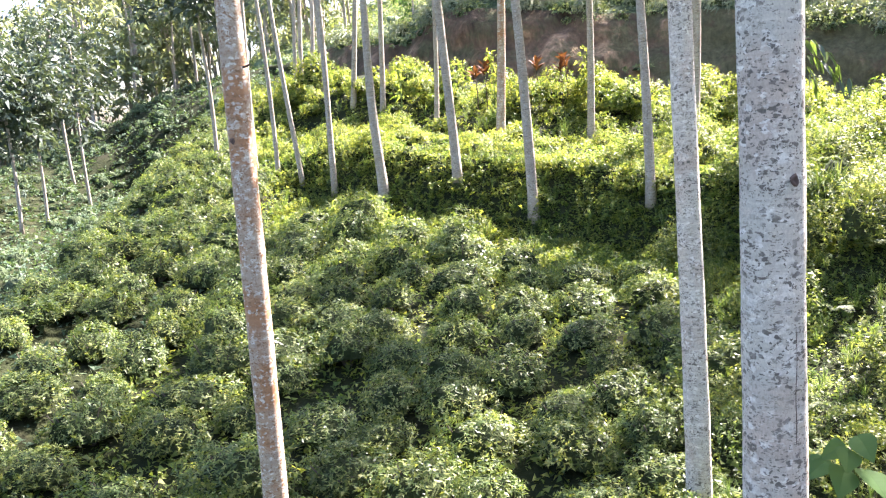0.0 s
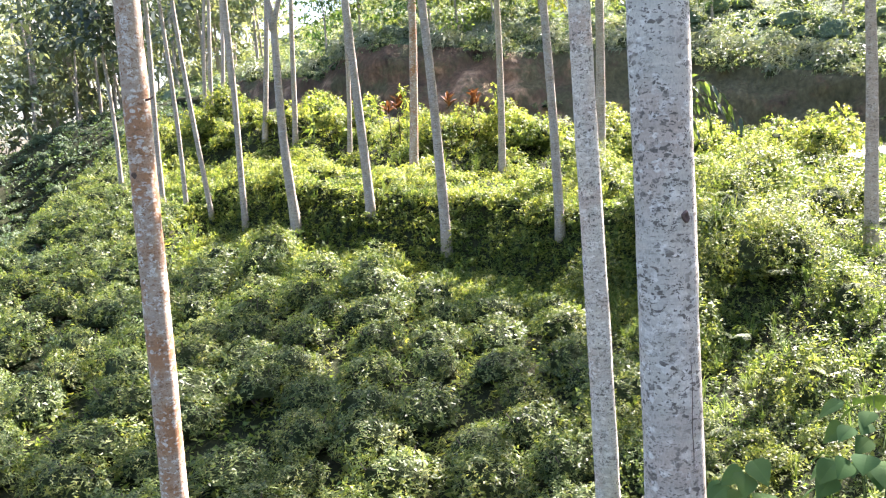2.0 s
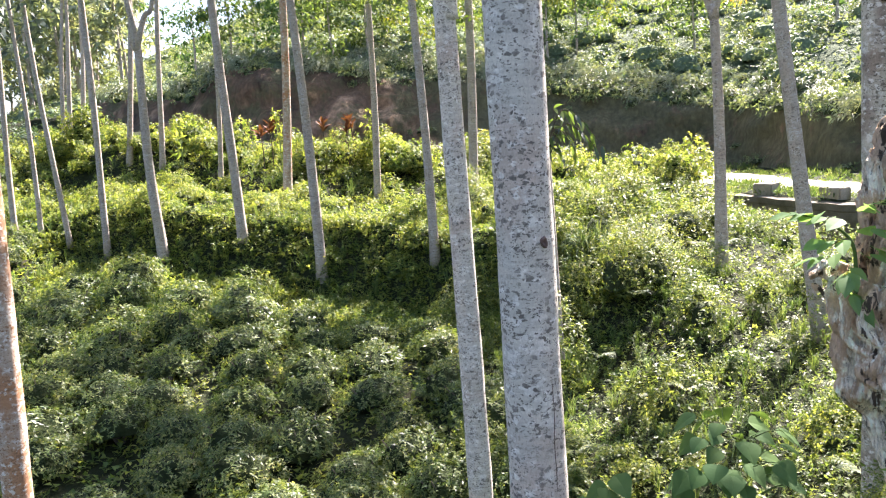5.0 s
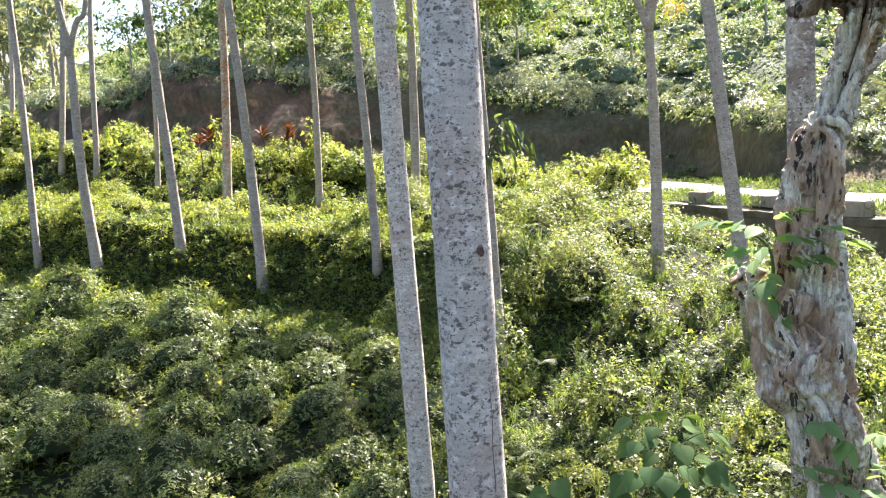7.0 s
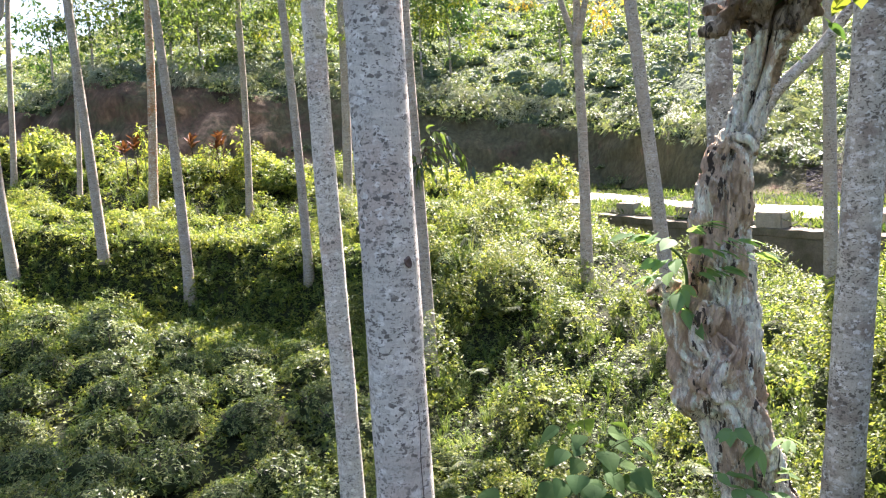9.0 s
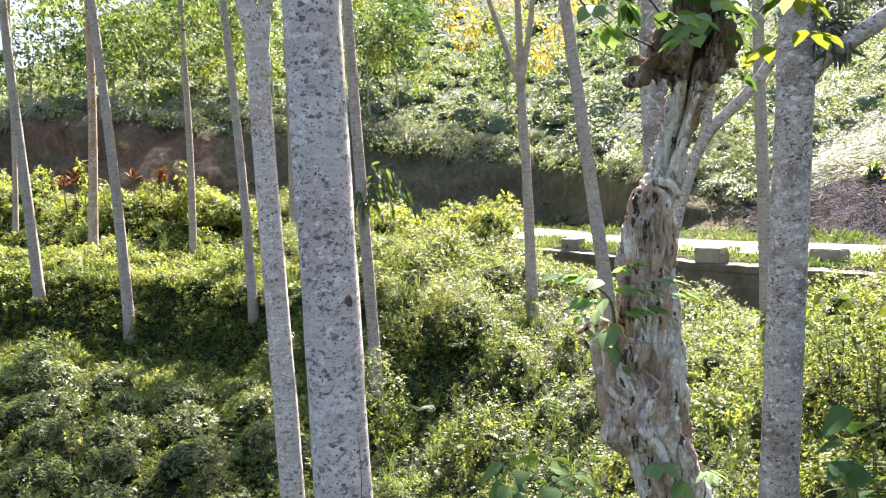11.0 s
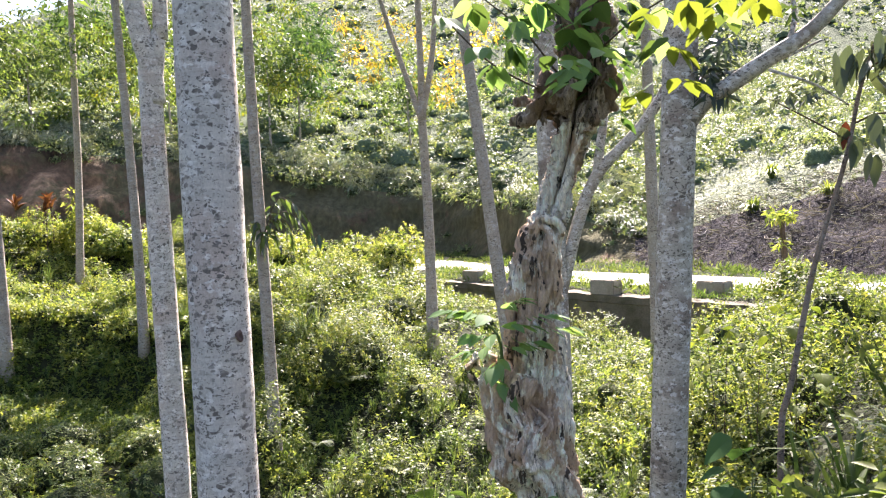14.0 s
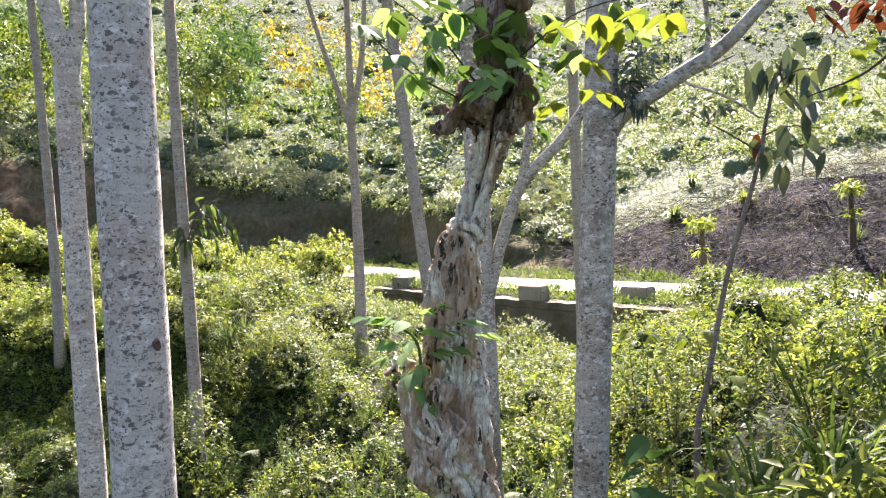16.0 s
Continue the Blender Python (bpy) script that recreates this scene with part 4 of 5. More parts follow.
def sprig(thing, spots, size, count, length, mat, name="foliage", **kw):
    """Loose leaves round some spots, a tuft at each."""
    for c in spots:
        p, w = dome(count, size, lumps=3, flat=0.8, low=-0.7)
        v = leaves_on(p * rng.uniform(0.2, 1, (count, 1)) + np.array(c), w, length, **{"up": -0.25, "droop": 0.25, **kw}, per=3)
        part(name, leaf_mesh(name, v, mat, per=3), thing)


near_trunk = near_tree("pale grey tree trunk mottled with dark bark patches", 1.32, 3.09, (0.0, 0.0), 0.262, 8.0, BARK)
near_tree("slender pale grey forked tree with lichen spots", 2.13, 6.68, (-0.003, 0.001), 0.235, 3.0, BARK,
          [([(2.12, 6.68, 2.7), (2.10, 6.64, 3.0), (2.01, 6.65, 3.4), (1.93, 6.66, 4.4), (1.9, 6.7, 7.5)], 0.10, 0.06), ([(2.12, 6.68, 2.75), (2.16, 6.61, 3.22), (2.2, 6.6, 3.6), (2.26, 6.55, 7.0)], 0.075, 0.05)])
brown_tree = near_tree("rusty brown tree trunk spotted with pale lichen", -1.75, 6.78, (0.037, 0.009), 0.235, 8.0, BROWN_BARK, ref=-1.8)
right_tree = near_tree("mottled grey tree trunk with a slanting side branch", 4.20, 3.19, (0.037, -0.046), 0.236, 8.0, MOSSY_BARK,
                       [([(4.30, 3.06, 2.12), (4.39, 2.96, 2.28), (4.49, 2.82, 2.38), (4.60, 2.65, 2.50), (4.73, 2.44, 2.65), (4.84, 2.26, 2.86), (4.95, 2.0, 3.1)], 0.062, 0.035),
                        ([(4.30, 3.04, 2.40), (4.42, 2.93, 2.44), (4.60, 2.66, 2.47), (4.76, 2.40, 2.58)], 0.014, 0.006),
                        ([(4.66, 2.55, 2.57), (4.68, 2.52, 2.75), (4.67, 2.55, 3.0)], 0.018, 0.012),
                        ([(4.60, 2.65, 2.44), (4.75, 2.45, 2.33), (4.95, 2.35, 2.2)], 0.010, 0.005)], ref=-0.25)
sprig(right_tree, [(4.42, 2.93, 2.50), (4.46, 2.85, 2.62), (4.40, 2.95, 2.40), (4.44, 2.9, 2.32)], 0.15, 70, 0.09, DARK_CROWN, ratio=0.32)
sprig(right_tree, [(4.83, 2.5, 2.42), (4.70, 2.6, 2.28), (4.78, 2.5, 2.26)], 0.14, 44, 0.07, DARK_CROWN, ratio=0.34)
sprig(right_tree, [(4.0, 2.3, 2.66), (3.86, 2.5, 2.7), (4.1, 2.2, 2.62)], 0.10, 18, 0.07, FRESH)

near_tree("grey forked tree with a pale slanting limb", 4.99, 4.98, (0.0, 0.0), 0.235, 7.0, MOSSY_BARK,
                    [([(5.02, 4.96, 0.9), (5.14, 4.85, 1.48), (5.27, 4.71, 1.94), (5.53, 4.42, 2.34), (5.71, 4.21, 2.76), (5.9, 4.0, 3.4)], 0.06, 0.035),
                     ([(5.27, 4.71, 1.92), (5.30, 4.68, 2.21), (5.34, 4.66, 2.5), (5.36, 4.66, 3.4)], 0.045, 0.03)])

forked = slim_tree(7.83, 11.02, (-0.009, 0.006), 0.215, 3.55, label="slim forked tree with yellow and orange leaves", crowned=False)
for way, r0, r1 in (([(7.79, 11.04, 3.3), (7.66, 11.13, 3.8), (7.39, 11.31, 4.88), (7.1, 11.5, 6.2)], 0.06, 0.03), ([(7.79, 11.04, 3.3), (7.81, 11.03, 4.2), (7.80, 11.03, 6.6)], 0.075, 0.04), ([(7.79, 11.04, 3.35), (7.95, 10.93, 4.2), (8.03, 10.88, 5.0), (8.1, 10.8, 6.5)], 0.06, 0.03)):
    limb(forked, way, r0, r1, THIN_BARK)
sprig(forked, [(7.56, 12.38, 4.84), (7.62, 12.34, 4.22), (8.58, 11.71, 4.57), (8.71, 11.62, 3.75), (9.15, 11.28, 4.72), (7.22, 12.57, 5.16), (7.92, 12.15, 5.22), (9.39, 11.09, 4.9), (7.3, 12.5, 4.6), (8.4, 11.8, 4.1), (8.2, 11.9, 4.9), (7.7, 12.3, 4.5), (8.9, 11.5, 4.3), (8.75, 11.6, 4.0)], 0.34, 110, 0.08, YELLOW)
# unseen leaf clouds high over the forked tree, added to shade the ground
shade_crown([(x + rng.normal() * 0.4, y + rng.normal() * 0.4, 8.4 + rng.normal() * 0.4) for x in (7.2, 9.4) for y in (11.4, 13.6)], 0.9, 170, 0.24, CROWN, forked)

fork_a = slim_tree(-1.30, 18.92, (-0.010, 0), 0.245, 4.5, label="slim forked plantation tree", crowned=False)
for way, r0, r1 in (([(-1.35, 18.92, 4.2), (-1.37, 18.9, 4.8), (-1.45, 18.9, 5.6), (-1.5, 18.9, 8)], 0.08, 0.05), ([(-1.35, 18.92, 4.2), (-1.12, 18.93, 4.91), (-0.9, 18.95, 5.3), (-0.7, 19, 7.5)], 0.07, 0.04)):
    limb(fork_a, way, r0, r1, THIN_BARK)
crown((-1.2, 19, 7.8), (1.8, 1.8, 1.2), 30, 0.22, CROWN, fork_a)
for x, y, lx, ly, dia, top, leafy in (
    (0.45, 18.17, -0.014, 0, 0.225, 8, 16), (2.03, 16.87, -0.026, 0.003, 0.225, 8, 28), (4.17, 15.45, -0.017, 0.004, 0.195, 7.5, 66),
    (4.16, 21.09, 0.033, -0.006, 0.20, 8, 30), 
    (0.11, 23.97, 0.068, 0, 0.15, 8, 14), (-1.59, 25.92, 0.09, 0.005, 0.18, 9, 14), (-4.18, 21.06, 0, 0, 0.123, 7.5, 10), (-3.52, 20.68, -0.045, -0.008, 0.135, 8, 10),
    (-2.53, 19.82, 0.006, 0.001, 0.157, 8, 12), (-4.90, 21.93, 0.023, 0.005, 0.15, 8, 10), (-2.53, 26.86, 0.097, 0.008, 0.19, 9, 14), (-3.91, 29.72, 0.037, 0.005, 0.19, 9, 14),
    (-4.65, 32.65, 0.079, 0.011, 0.188, 9, 14), (-5.06, 32.58, 0.065, 0.01, 0.188, 9, 14), (-5.36, 32.54, 0.095, 0.015, 0.165, 9, 14),
):
    slim_tree(x, y, (lx, ly), dia, top, crowned=leafy)
sprouting = slim_tree(4.60, 10.51, (-0.003, 0.001), 0.19, 7, label="slim plantation tree with drooping sprays of dark leaves", crowned=34)
verge = slim_tree(11.1, 8.95, (0, 0), 0.225, 8.5, label="slim grey tree by the road wall with an added shade limb", crowned=30)
# unseen limb and leaves, added to cast shade on the thicket hollow
limb(verge, [(11.1, 8.95, 5.2), (10.3, 8.2, 5.9), (9.2, 7.3, 6.2)], 0.05, 0.02, THIN_BARK)
crown((9.2, 7.3, 6.2), (3.0, 2.4, 0.4), 84, 0.15, CROWN, verge)
broad = slim_tree(6.21, 19.03, (0.035, -0.011), 0.25, 8.5, crowned=False, label="slim grey tree with an added wide crown for shade")
# wide unseen crown, added to throw shade on the tea
crown((8.6, 17.6, 9.3), (3.4, 3.4, 1.6), 40, 0.22, CROWN, broad)
sprig(broad, [(4.77, 19.35, 6.19), (5.76, 19.61, 5.71), (4.81, 20.37, 4.96), (5.6, 20.17, 4.59), (6.58, 18.83, 6.56), (7.23, 18.6, 5.54), (8.09, 18.26, 6.36), (9.12, 17.78, 5.44), (9.62, 16.38, 6.16), (10.26, 16.0, 5.37), (6.38, 18.9, 4.73), (8.71, 17.98, 6.92), (11.18, 15.39, 6.41), (7.53, 18.49, 4.48), (6.02, 19.01, 6.78), (5.06, 19.28, 5.45), (9.44, 17.62, 4.47), (8.39, 18.13, 5.02)], 0.62, 230, 0.095, LIME)
# more unseen leaf clouds, set where their shadows break up the tea
shade_crown([(x + rng.normal() * 0.5, y + rng.normal() * 0.5, 9.0 + rng.normal() * 0.5) for x in (6.6, 8.3, 10.0, 11.6) for y in (15.6, 17.4, 19.2, 21.2)], 0.82, 260, 0.24, CROWN, broad)
shade_crown([(x + rng.normal() * 0.5, y + rng.normal() * 0.5, 9.8 + rng.normal() * 0.4) for x in (9.4, 11.0, 12.6) for y in (18.2, 19.8)], 0.75, 160, 0.24, CROWN, broad)
limb(broad, [(6.5, 18.9, 7.8), (7.4, 18.3, 8.8), (8.6, 17.6, 9.4)], 0.08, 0.03, THIN_BARK)
limb(broad, [(6.5, 18.9, 8.2), (7.0, 19.5, 9.2), (8.0, 20.0, 9.8)], 0.07, 0.03, THIN_BARK)
slim_tree(7.60, 8.70, (-0.085, 0.068), 0.215, 7, ref=-0.5)
leafy = slim_tree(1.86, 21.91, (0.06, -0.005), 0.25, 8.5, BROWN_BARK, "slim reddish-brown plantation tree with leafy upper branches")

# low crowned trees beyond the near ridge
for x, y, lx, ly, dia, cz, n in ((-18.11, 41.2, 0.03, 0.01, 0.17, 5.5, 90), (-18.69, 37.61, 0.046, 0.023, 0.16, 3.2, 150), (-18.76, 35.33, 0.041, 0.022, 0.17, 3.6, 140), (-21.5, 38.0, 0, 0, 0.18, 4.5, 90), (-20, 44, 0, 0, 0.18, 6.5, 90)):
    thing = slim_tree(x, y, (lx, ly), dia, cz + 1, label="slender valley tree with a dark drooping crown", crowned=False, group="valley trees")
    crown((x, y, cz), (2.6, 2.6, 2.6), n, 0.30, DARK_CROWN, thing)
hang = slim_tree(-6.4, 23.6, (0.0, 0.0), 0.13, 6.0, label="slim tree with dark drooping leaves", crowned=False)
crown((-6.3, 23.3, 5.5), (2.0, 1.6, 1.0), 90, 0.26, DARK_CROWN, hang)

# the thin wood behind the ridge
for k in range(120):
    az, d = rng.uniform(-34, -5), rng.uniform(60, 92)
    x, y = (float(v) for v in polar(az, d))
    z = float(height(x, y)[0])
    thing = slim_tree(x, y, (rng.normal() * 0.03, rng.normal() * 0.03), rng.uniform(0.16, 0.28), z + rng.uniform(9, 14), label="thin pale forest tree with a haze-tinted crown", crowned=False, bend=0.1, group="forest trees")
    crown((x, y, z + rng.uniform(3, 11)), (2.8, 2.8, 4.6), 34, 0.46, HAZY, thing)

# leafy low branches of the terrace trees
sprig(leafy, [(2.4, 17.2, 5.2), (1.8, 17.3, 5.5), (0.6, 18.2, 5.7), (3.4, 17.5, 5.2), (2.9, 17.6, 5.6), (1.2, 18.0, 6.0), (3.9, 17.8, 5.6), (2.57, 20.82, 5.07), (3.07, 21.77, 5.73), (4.14, 20.58, 5.53), (5.26, 21.36, 5.77), (6.01, 20.13, 4.99), (6.97, 20.88, 5.64), (7.14, 19.76, 4.44), (8.38, 20.36, 5.35), (8.94, 19.04, 4.98), (5.48, 21.31, 4.96), (10.38, 18.3, 5.16), (2.96, 19.77, 4.25), (10.29, 19.49, 4.48)], 0.6, 170, 0.10, CROWN)
sprig(hang, [(-2.5, 19.2, 5.6), (-3.4, 20.2, 5.5), (-1.9, 19.0, 6.0), (-4.4, 21, 5.4), (-5.2, 21.5, 5.2), (-0.9, 19.0, 6.1)], 0.55, 70, 0.18, DARK_CROWN)

# young trees on the hill
for px, py, h, mat, n in ((18.2, 41.2, 5.5, CROWN, 110), (20.6, 42.5, 6.0, BROAD, 110), (26.0, 39, 5.0, CROWN, 90), (9.5, 47, 6.5, BROAD, 110), (14, 48, 6.5, CROWN, 110), (23, 46, 7, BROAD, 110), (5.5, 46, 6, CROWN, 90), (30, 33, 4.5, BROAD, 30), (3.0, 48.0, 6.5, CROWN, 70),
                          (1.5, 45.5, 4.0, CROWN, 60), (4.2, 44.0, 3.6, BROAD, 60), (6.8, 44.5, 4.2, CROWN, 70), (8.6, 43.6, 3.4, CROWN, 50), (11.5, 44.5, 4.4, CROWN, 70), (-0.5, 47.0, 4.5, BROAD, 70), (13.2, 42.6, 3.6, CROWN, 50)):
    z = float(height(px, py)[0])
    thing = slim_tree(px, py, (rng.normal() * 0.04, 0), 0.14, z + h * 0.8, label="young leafy tree among the hill tea", crowned=False, group="young hill trees")
    crown((px, py, z + h * 0.72), (2.2, 2.2, 2.4), n, 0.24, mat, thing)

# a knot scar and a broken twig on the near trunks
def knot(parent, x, y, z, toward, r):
    """A dark sunken knot: a raised rim round a hollow."""
    out = Vector((toward[0], toward[1], 0)).normalized()
    side, verts, faces = Vector((0, 0, 1)).cross(out), [], []
    for ring, (rr, lift) in enumerate(((1.3, -0.004), (1.0, 0.007), (0.6, 0.003), (0.25, -0.004))):
        for j in range(12):
            a = 2 * math.pi * j / 12
            verts.append(tuple(Vector((x, y, z)) + side * math.cos(a) * r * rr * (1 + 0.25 * math.sin(2 * a + x * 40)) + Vector((0, 0, 1)) * math.sin(a) * r * rr * (1.35 + 0.3 * math.sin(3 * a + z * 30)) + out * lift))
    for ring in range(3):
        for j in range(12):
            k = (j + 1) % 12
            faces.append((ring * 12 + j, ring * 12 + k, ring * 12 + 12 + k, ring * 12 + 12 + j))
    faces.append(tuple(range(36, 48)))
    part("knot", mesh_from("knot", verts, faces, KNOT, smooth=True), parent, "dark knot scar")


KNOT = concrete_material("knot_wood", (0.17, 0.115, 0.095), (0.07, 0.05, 0.042))
knot(near_trunk, 1.344, 2.960, 1.205, (0.19, -1), 0.014)
knot(brown_tree, -1.675, 6.71, 1.459, (0.2, -1), 0.016)
limb(brown_tree, [(-1.55, 6.78, 2.05), (-1.48, 6.74, 2.06), (-1.45, 6.72, 2.075)], 0.012, 0.006, KNOT, "twig_stub", 7)
limb(near_trunk, [(1.346, 2.9625, 0.62), (1.349, 2.963, 0.49), (1.343, 2.963, 0.35), (1.345, 2.963, 0.20), (1.338, 2.962, 0.06), (1.341, 2.962, -0.2)], 0.001, 0.002, KNOT, "bark_crack", 6)


# ---- the dead pollarded trunk ----
def lump(center, size):
    """A ball stretched along the axes, as verts and faces."""
    bm = bmesh.new()
    bmesh.ops.create_icosphere(bm, subdivisions=3, radius=1)
    v = [tuple(Vector(center) + Vector((p.co.x * size[0], p.co.y * size[1], p.co.z * size[2]))) for p in bm.verts]
    f = [tuple(q.index for q in p.verts) for p in bm.faces]
    bm.free()
    return v, f


def build_dead_tree():
    way = smooth_way([(1.70, 1.23, -0.6), (1.61, 1.30, 0.5), (1.555, 1.34, 0.80), (1.526, 1.36, 0.925), (1.510, 1.368, 1.03), (1.502, 1.372, 1.12), (1.512, 1.378, 1.20), (1.528, 1.393, 1.28), (1.55, 1.410, 1.38), (1.557, 1.410, 1.467), (1.567, 1.408, 1.551), (1.581, 1.400, 1.603), (1.596, 1.396, 1.638), (1.622, 1.386, 1.71), (1.650, 1.372, 1.81), (1.658, 1.366, 1.87), (1.668, 1.356, 1.94), (1.682, 1.342, 2.02), (1.70, 1.33, 2.35)], 6)
    zs = [p.z for p in way]
    rad = list(np.interp(zs, [-0.6, 0.5, 0.80, 0.925, 1.03, 1.12, 1.20, 1.28, 1.38, 1.467, 1.551, 1.603, 1.638, 1.71, 1.79, 1.84, 1.89, 1.95, 2.02, 2.35], [0.15, 0.10, 0.082, 0.082, 0.080, 0.082, 0.080, 0.072, 0.061, 0.060, 0.058, 0.052, 0.043, 0.036, 0.042, 0.050, 0.056, 0.062, 0.068, 0.075]))
    pieces = [
        tube(way, rad, 28),
        # the burl with its spur
        lump((1.452, 1.385, 1.115), (0.085, 0.085, 0.095)), lump((1.425, 1.375, 1.185), (0.075, 0.075, 0.07)), lump((1.405, 1.400, 1.215), (0.05, 0.05, 0.055)), lump((1.46, 1.375, 1.03), (0.085, 0.085, 0.07)), lump((1.425, 1.33, 1.07), (0.055, 0.055, 0.05)),
        # head
        lump((1.588, 1.405, 1.905), (0.040, 0.040, 0.040)), lump((1.60, 1.40, 1.95), (0.044, 0.044, 0.05)), lump((1.690, 1.325, 1.880), (0.046, 0.046, 0.042)), lump((1.712, 1.305, 1.925), (0.036, 0.036, 0.04)), lump((1.69, 1.315, 1.97), (0.060, 0.060, 0.06)), lump((1.672, 1.322, 1.925), (0.040, 0.040, 0.045)),
    ]
    # a strand that hugs the middle
    pieces.append(tube(smooth_way([(1.47, 1.43, 1.27), (1.492, 1.434, 1.385), (1.500, 1.438, 1.486), (1.520, 1.440, 1.545)], 5), [0.030 - 0.0008 * k for k in range(16)], 14))
    for a, b, r in (((1.39, 1.42, 1.24), (1.352, 1.447, 1.305), 0.015), ((1.405, 1.41, 1.24), (1.384, 1.425, 1.325), 0.013), ((1.375, 1.425, 1.22), (1.340, 1.45, 1.265), 0.013), ((1.57, 1.42, 1.885), (1.515, 1.462, 1.878), 0.010), ((1.575, 1.42, 1.915), (1.53, 1.46, 1.935), 0.012)):
        pieces.append(tube([Vector(a), (Vector(a) + Vector(b)) / 2, Vector(b)], [r, r * 0.75, r * 0.25], 8))
    raw = new("raw", mesh_from("raw", *join(*pieces), DEAD))
    mod = raw.modifiers.new("skin", "REMESH")
    mod.mode, mod.voxel_size = "VOXEL", 0.006
    me = bpy.data.meshes.new_from_object(raw.evaluated_get(bpy.context.evaluated_depsgraph_get()))
    bpy.data.objects.remove(raw)
    me.materials.clear()
    me.materials.append(DEAD)
    me.update()
    normals = [v.normal.copy() for v in me.vertices]
    for v, n in zip(me.vertices, normals):
        c = v.co
        i = min(range(len(zs)), key=lambda k: abs(zs[k] - c.z))
        off = c - way[i]
        ang = math.atan2(off.y, off.x)
        knot = noise.noise(c * 14)
        turn = ang + 0.5 * noise.noise(Vector((c.x * 5, c.y * 5, c.z * 5)))
        g = Vector((math.cos(turn), math.sin(turn), c.z * 0.9))
        groove = max(0.0, 1 - abs(noise.noise(g * 3.2)) * 5.5)
        split = max(0.0, 1 - abs(noise.noise(Vector((g.x * 7, g.y * 7, c.z * 5 + 4)))) * 5)
        chip = noise.noise(Vector((g.x * 12, g.y * 12, c.z * 18)))
        strap = noise.noise(Vector((g.x * 5, g.y * 5, c.z * 2.5 + 9)))
        ridge = abs(noise.noise(Vector((g.x * 9, g.y * 9, c.z * 1.6))))
        push = 0.008 * strap + 0.010 * knot + 0.006 * noise.noise(c * 34) + 0.005 * chip - 0.018 * groove - 0.012 * split + 0.012 * (ridge - 0.25)
        if c.z > 1.84:
            push += 0.026 * noise.noise(c * 22) + 0.012 * noise.noise(c * 50) - 0.02 * max(0.0, 1 - abs(noise.noise(c * 13)) * 4)
        # a long cleft up the neck
        d = ang - (-2.45 + 1.3 * (c.z - 1.78))
        d = (d + math.pi) % (2 * math.pi) - math.pi
        if 1.64 < c.z < 2.0:
            push -= 0.040 * math.exp(-((d / 0.24) ** 2)) * min(1, (c.z - 1.64) / 0.06)
        # the scar with folded lips on the burl, and the ringed knot under it
        for sx, sz, rx, rz, deep in ((-2.42, 1.175, 0.34, 0.05, 0.024), (-2.30, 1.072, 0.26, 0.034, 0.014)):
            u, w = (ang - sx) / rx, (c.z - sz) / rz
            e = math.hypot(u + 0.5 * w, w)
            push += 0.014 * math.exp(-((e - 1.25) ** 2) / 0.08) - deep * math.exp(-(e**2) / 0.6) + 0.006 * math.sin(9 * u + 4 * w) * math.exp(-(e**2) / 2.0)
        v.co = c + n * push
    me.materials.append(BURR)
    head = [1 if p.center.z + 0.03 * noise.noise(p.center * 20) > 1.86 else 0 for p in me.polygons]
    me.polygons.foreach_set("material_index", head)
    me.polygons.foreach_set("use_smooth", np.ones(len(me.polygons), bool))
    thing = root("dead_tree", pose(0, 0, 0), "gnarled weathered dead tree trunk with peeling bark and sprouts", "dead tree")
    part("trunk", me, thing)
    # rolled lips of bark: round the waist, along the cleft, in the scar on the burl and round its knot
    skin = BVHTree.FromPolygons([v.co for v in me.vertices], [tuple(p.vertices) for p in me.polygons])
    for rough, r in (
        ([(1.505, 1.389, 1.595), (1.519, 1.377, 1.629), (1.537, 1.36, 1.641), (1.561, 1.336, 1.616), (1.59, 1.33, 1.585)], 0.013),
        ([(1.509, 1.384, 1.579), (1.529, 1.367, 1.61), (1.55, 1.347, 1.592), (1.554, 1.342, 1.556), (1.562, 1.328, 1.496), (1.558, 1.325, 1.436)], 0.011),
        ([(1.60, 1.30, 1.90), (1.582, 1.32, 1.804), (1.57, 1.332, 1.736), (1.551, 1.347, 1.667), (1.53, 1.366, 1.638)], 0.008),
        ([(1.63, 1.30, 1.829), (1.615, 1.31, 1.753), (1.60, 1.32, 1.694), (1.585, 1.33, 1.615)], 0.010),
        ([(1.373, 1.381, 1.203), (1.389, 1.352, 1.152), (1.438, 1.297, 1.116)], 0.008), ([(1.397, 1.362, 1.207), (1.414, 1.335, 1.164), (1.438, 1.297, 1.118)], 0.006),
        ([(1.422, 1.341, 1.203), (1.438, 1.314, 1.164), (1.441, 1.296, 1.121)], 0.007), ([(1.362, 1.382, 1.18), (1.368, 1.36, 1.128), (1.424, 1.303, 1.1)], 0.009),
        ([(1.44, 1.321, 1.192), (1.449, 1.302, 1.157), (1.445, 1.294, 1.125)], 0.006),
        ([(1.426, 1.291, 1.073), (1.405, 1.3, 1.05), (1.373, 1.327, 1.051), (1.363, 1.345, 1.076), (1.384, 1.336, 1.099), (1.416, 1.309, 1.098)], 0.007),
    ):
        pts = [skin.find_nearest(p)[0] for p in smooth_way(rough, 7)]
        pts = [(pts[max(i - 2, 0)] + p * 2 + pts[min(i + 2, len(pts) - 1)]) / 4 for i, p in enumerate(pts)]
        n = len(pts) - 1
        thick = [r * (0.35 + 0.65 * math.sin(math.pi * (0.08 + 0.84 * i / n))) * (1 + 0.3 * noise.noise(p * 60)) for i, p in enumerate(pts)]
